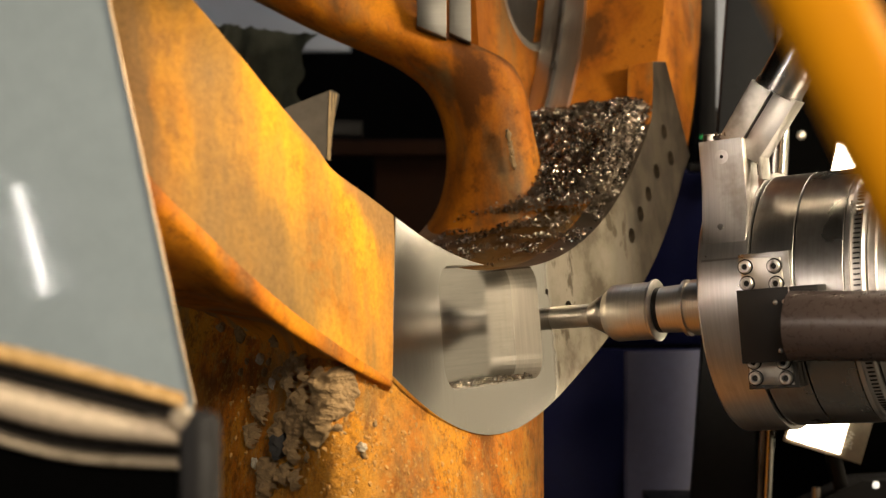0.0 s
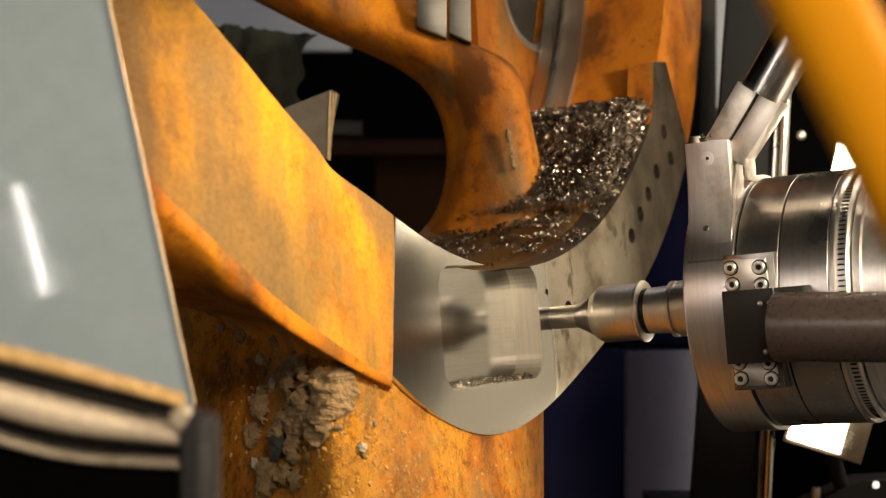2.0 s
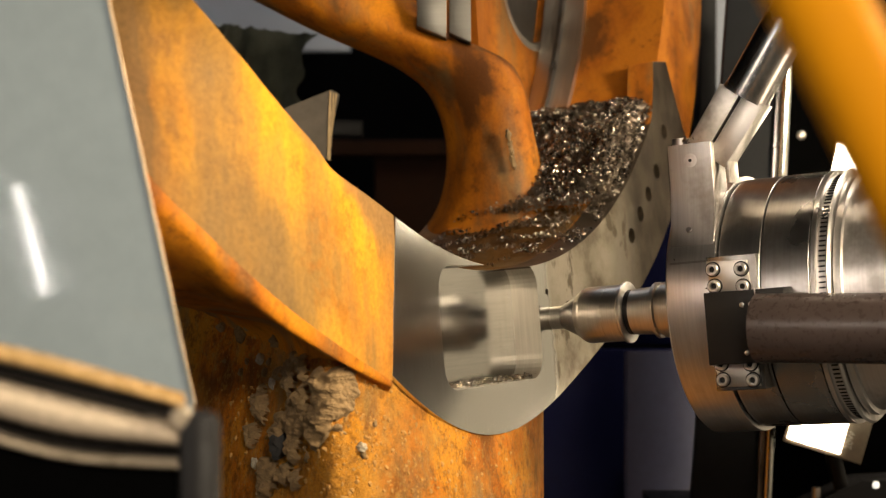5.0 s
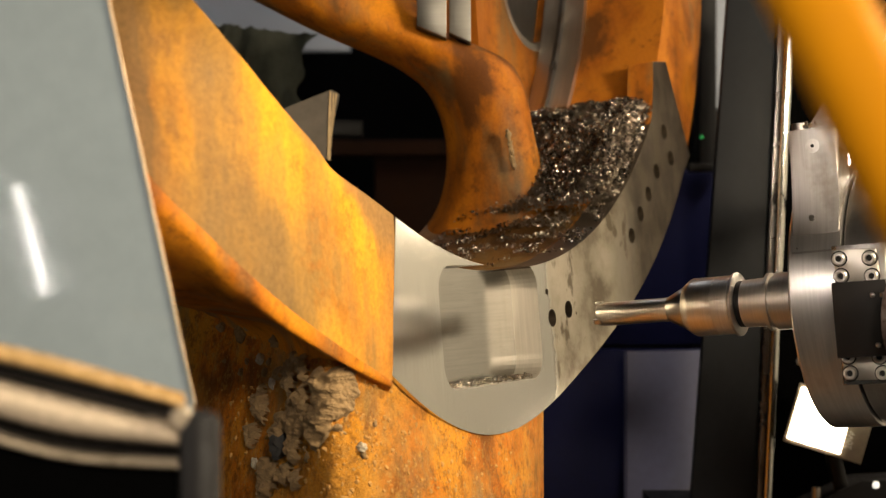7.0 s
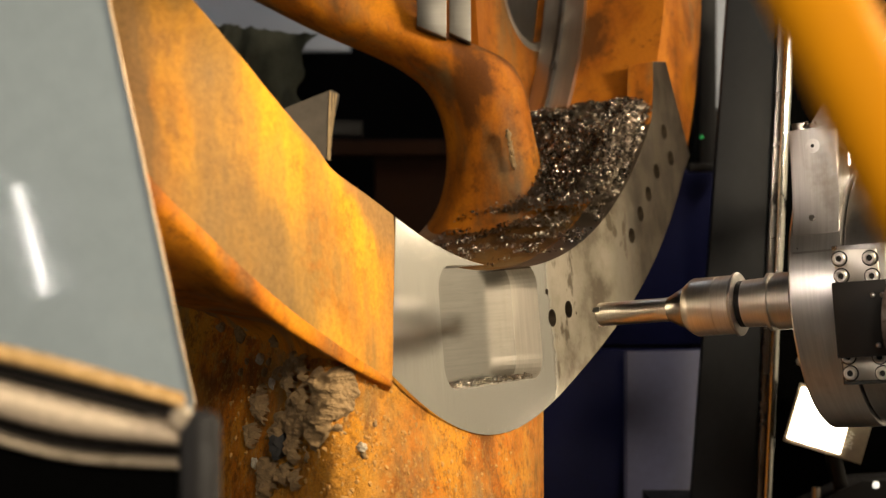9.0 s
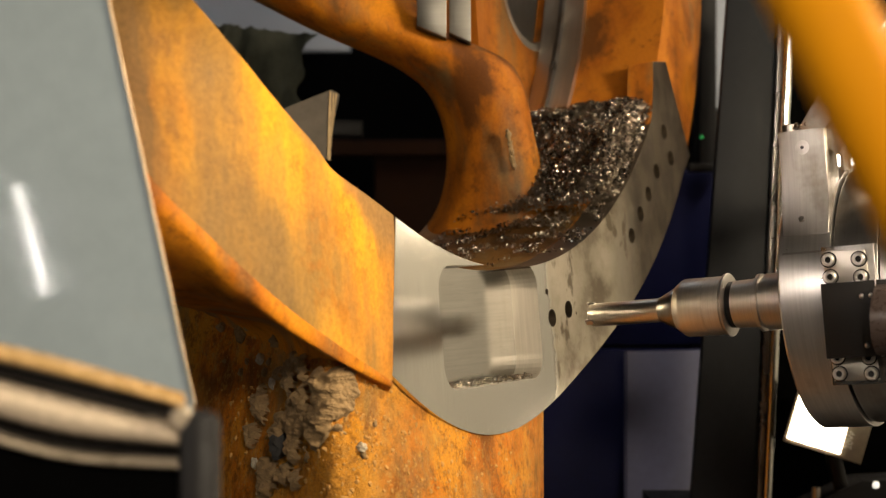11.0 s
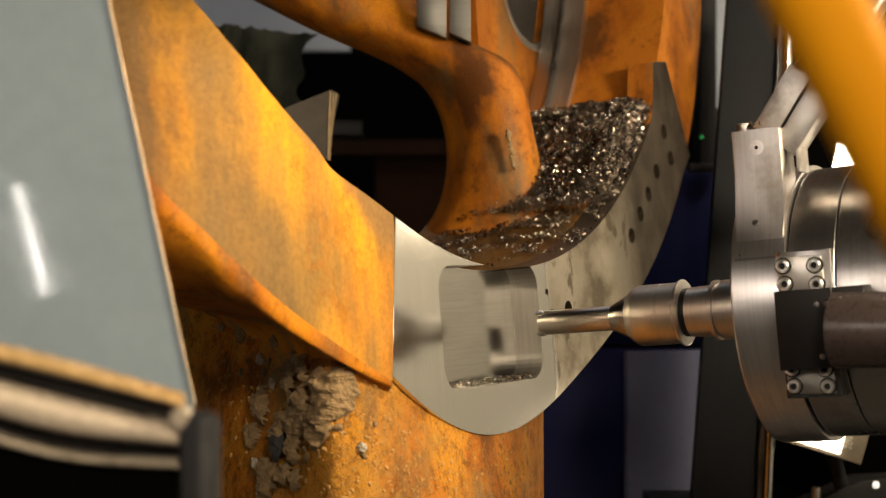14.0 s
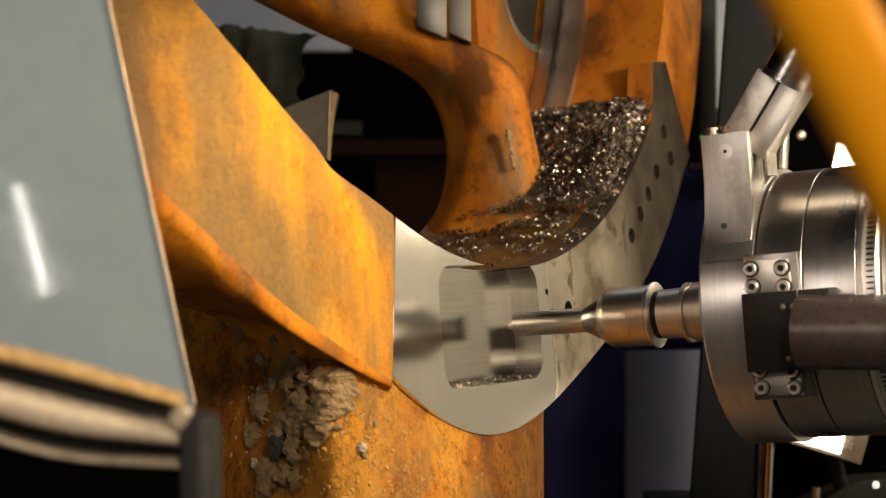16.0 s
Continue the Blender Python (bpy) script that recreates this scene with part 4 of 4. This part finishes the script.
    band("top_band", [(-0.346, 1.200, 1.336), (-0.272, 1.200, 1.318), (-0.191, 1.200, 1.294)], [(-0.346, 1.200, 1.322), (-0.272, 1.200, 1.304), (-0.191, 1.200, 1.284)], M_BRONZE, "bronze brown band")
    band("groove", [(-0.347, 1.202, 1.321), (-0.273, 1.202, 1.303), (-0.191, 1.202, 1.283)], [(-0.347, 1.202, 1.313), (-0.273, 1.202, 1.294), (-0.191, 1.202, 1.274)], M_BLACK, "black groove")
    band("middle_band", [(-0.346, 1.200, 1.313), (-0.272, 1.200, 1.293), (-0.191, 1.200, 1.272)], [(-0.346, 1.200, 1.282), (-0.272, 1.200, 1.263), (-0.191, 1.200, 1.255)], M_BEIGE, "beige metal band")
    band("lower_groove", [(-0.347, 1.202, 1.281), (-0.273, 1.202, 1.262), (-0.191, 1.202, 1.254)], [(-0.347, 1.202, 1.276), (-0.273, 1.202, 1.256), (-0.191, 1.202, 1.249)], M_BLACK, "black groove")
    band("lower_band", [(-0.346, 1.200, 1.276), (-0.272, 1.200, 1.255), (-0.191, 1.200, 1.249)], [(-0.346, 1.200, 1.263), (-0.272, 1.200, 1.245), (-0.191, 1.200, 1.239)], M_BRONZE_DARK, "dull bronze band")
    part("corner_knob", lathe([(-0.008, 0.006), (-0.004, 0.009), (0.01, 0.009)], 24, "Y"), M_BRONZE_DARK, cov, "worn corner knob", Matrix.Translation((-0.188, 1.190, 1.278)))
    part("end_cap", box(-0.190, -0.161, 1.18, 1.21, 0.0, 1.284, 0.010), M_BLACK, cov, "dark rounded end cap")
    # orange post close to the camera
    pole = thing("orange_post", Matrix(), "bright orange painted crane post close by", "post")
    part("post_tube", rod((0.131, 0.720, 1.572), (0.252, 0.720, 1.331), 0.0215, 48), M_ORANGE, pole)
    part("post_foot", rod((0.252, 0.720, 1.333), (0.252, 0.72, 0.0), 0.0215, 32), M_ORANGE, pole)
    # things behind the ring
    bm = bmesh.new()
    nx, nz = 60, 50
    g = []
    for i in range(nx + 1):
        row = []
        for j in range(nz + 1):
            x = -0.504 + (-0.260 - -0.504) * i / nx
            top = 1.871 - 0.03 * (i / nx) - 0.015 * abs(noise.noise((i * 0.15, 0, 0)))
            z = top - 0.5 * j / nz
            x += (0.07 * noise.noise((0, z * 6, 2)) + 0.03 * noise.noise((0, z * 19, 5))) * (i / nx) ** 3
            row.append(bm.verts.new((x, 3.4 + 0.09 * noise.noise((x * 11, z * 5, 0)) + 0.035 * noise.noise((x * 30, z * 12, 4)), z)))
        g.append(row)
    for i in range(nx):
        for j in range(nz):
            bm.faces.new((g[i][j], g[i + 1][j], g[i + 1][j + 1], g[i][j + 1]))
    bmesh.ops.solidify(bm, geom=bm.faces[:], thickness=0.006)
    tagged(part("dust_cloth", bm, M_CLOTH), "dark grey-green crumpled cloth hanging behind the ring", "cloth")
    tagged(part("cloth_rail", box(-0.621, -0.167, 3.43, 3.47, 1.634, 1.668, 0.003), M_BLACK), "dark steel rail behind the hanging cloth", "rail")
    plank = thing("plywood_offcut", Matrix(), "weathered grey plywood board with splintered end", "plywood board")
    pl = [(-0.311, 1.634), (-0.197, 1.679), (-0.202, 1.558), (-0.311, 1.540)]
    part("face_ply", prism(pl, 2.9, 2.905), M_PLY, plank, smooth=0)
    rng = random.Random(8)
    for k in range(6):
        e = rng.uniform(-0.004, 0.004)
        part("ply_layer", prism([(pl[1][0] - 0.002 + k * 0.0024, pl[1][1] - 0.001 * k), (pl[1][0] + 0.0024 * k + 0.0015, pl[1][1] - 0.004 + e), (pl[2][0] + 0.0024 * k + 0.004 - 0.002 * k, pl[2][1] + 0.012 * k + e), (pl[2][0] + 0.0024 * k - 0.001 - 0.002 * k, pl[2][1] + 0.010 * k)], 2.897 + 0.002 * k, 2.915 + 0.004 * k), M_PLY_EDGE if k % 2 == 0 else M_PLY, plank, smooth=0)
    tagged(part("board_stand", box(-0.286, -0.226, 2.93, 2.99, 0.0, 1.580, 0.004), M_BLACK), "dark steel stand behind the ring", "stand")
    win = part("far_wall_sheet", box(-1.198, -0.336, 6.0, 6.05, 2.120, 2.837, 0.0), M_FARGREY, smooth=0)
    tagged(win, "pale blue-grey wall cladding far behind", "wall cladding", kind="structure")
    beam = thing("rusty_beam", Matrix(), "rusty steel beam in the dark behind the ring", "steel beam")
    # the beam's rust is darkened in its colour to sit in deep shade
    part("beam_flange", box(-0.398, 0.206, 5.2, 5.4, 1.695, 1.743, 0.004), M_BEAM_DIM, beam, smooth=0)
    part("beam_post", box(-0.221, 0.210, 5.3, 5.4, 0.0, 1.699, 0.004), M_BEAM_DIM, beam, smooth=0)
    # lamps by the slide
    flood_lamp((0.653, 2.640, 1.536), (-0.026, 0.900, 1.434), 12, 0.055)
    flood_lamp((0.685, 3.000, 1.089), (0.22, 0.600, 1.376), 16, 0.096)
    tagged(part("lamp_arm", rod((0.703, 3.046, 1.076), (0.740, 3.060, 0.95), 0.014), M_BLACK), "dark lamp bracket below the work light", "bracket")
    tagged(part("lamp_arm", rod((0.656, 2.680, 1.538), (0.787, 3.150, 1.466), 0.012), M_BLACK), "dark lamp bracket above the work light", "bracket")
    # slide bed below the head
    bed = thing("slide_bed", Matrix(), "dark steel slide bed below the boring head", "machine bed")
    part("bed_body", prism([(0.630, 0.908), (0.702, 0.943), (0.770, 0.974), (0.916, 0.980), (0.916, 0.0), (0.630, 0.0)], 3.04, 3.135, bevel=0.003), M_BLACK, bed, smooth=30)
    part("bed_stud", rod((0.690, 3.055, 0.930), (0.690, 3.055, 0.960), 0.009, 20), M_SCREW, bed)
    part("bed_lens", lathe([(-0.004, 0.007), (0.0, 0.006), (0.003, 0.0)], 24, "Y"), M_GLOW_SOFT, bed, "small white indicator lens", Matrix.Translation((0.796, 3.037, 0.966)) @ Matrix.Rotation(radians(180), 4, "Z"))


surroundings()


def motions():
    rows = []
    for t, x, y, z in HEAD_ROWS:
        rows.append((t, Matrix.Translation(HEAD0 + AXES.to_3x3() @ Vector((x, y, z))) @ AXES))
    walk(HEAD, rows)
    walk(SPINDLE, [(k / 10, Matrix.Rotation(radians(75 * k), 4, "Y")) for k in range(161)])


# seconds, then the head's offset across, along the feed and up
HEAD_ROWS = (
    (0.0, 0.004, 0.0000, 0.0), (1.0, 0.004, 0.0098, 0.0), (2.0, 0.004, 0.0200, 0.0), (3.0, 0.004, 0.0300, 0.0), (4.0, 0.004, 0.0402, 0.0), (4.6, 0.004, 0.0455, 0.0),
    (5.2, 0.004, 0.0430, 0.0), (5.8, 0.004, -0.0050, 0.0), (6.5, 0.004, -0.0715, 0.0), (6.7, 0.004, -0.0950, 0.0), (7.0, 0.004, -0.1247, 0.0), (7.3, 0.004, -0.1250, 0.0), (10.4, 0.004, -0.1250, 0.0),
    (11.5, 0.004, -0.0849, 0.0), (12.0, -0.088, -0.1040, -0.0033), (12.5, -0.124, -0.1116, -0.0050), (13.0, -0.127, -0.1110, -0.0053),
    (13.5, -0.127, -0.1050, -0.0053), (14.0, -0.127, -0.0915, -0.0054), (14.5, -0.127, -0.0810, -0.0055), (15.0, -0.127, -0.0715, -0.0055), (15.5, -0.127, -0.0600, -0.0055), (16.0, -0.127, -0.0507, -0.0055))
motions()
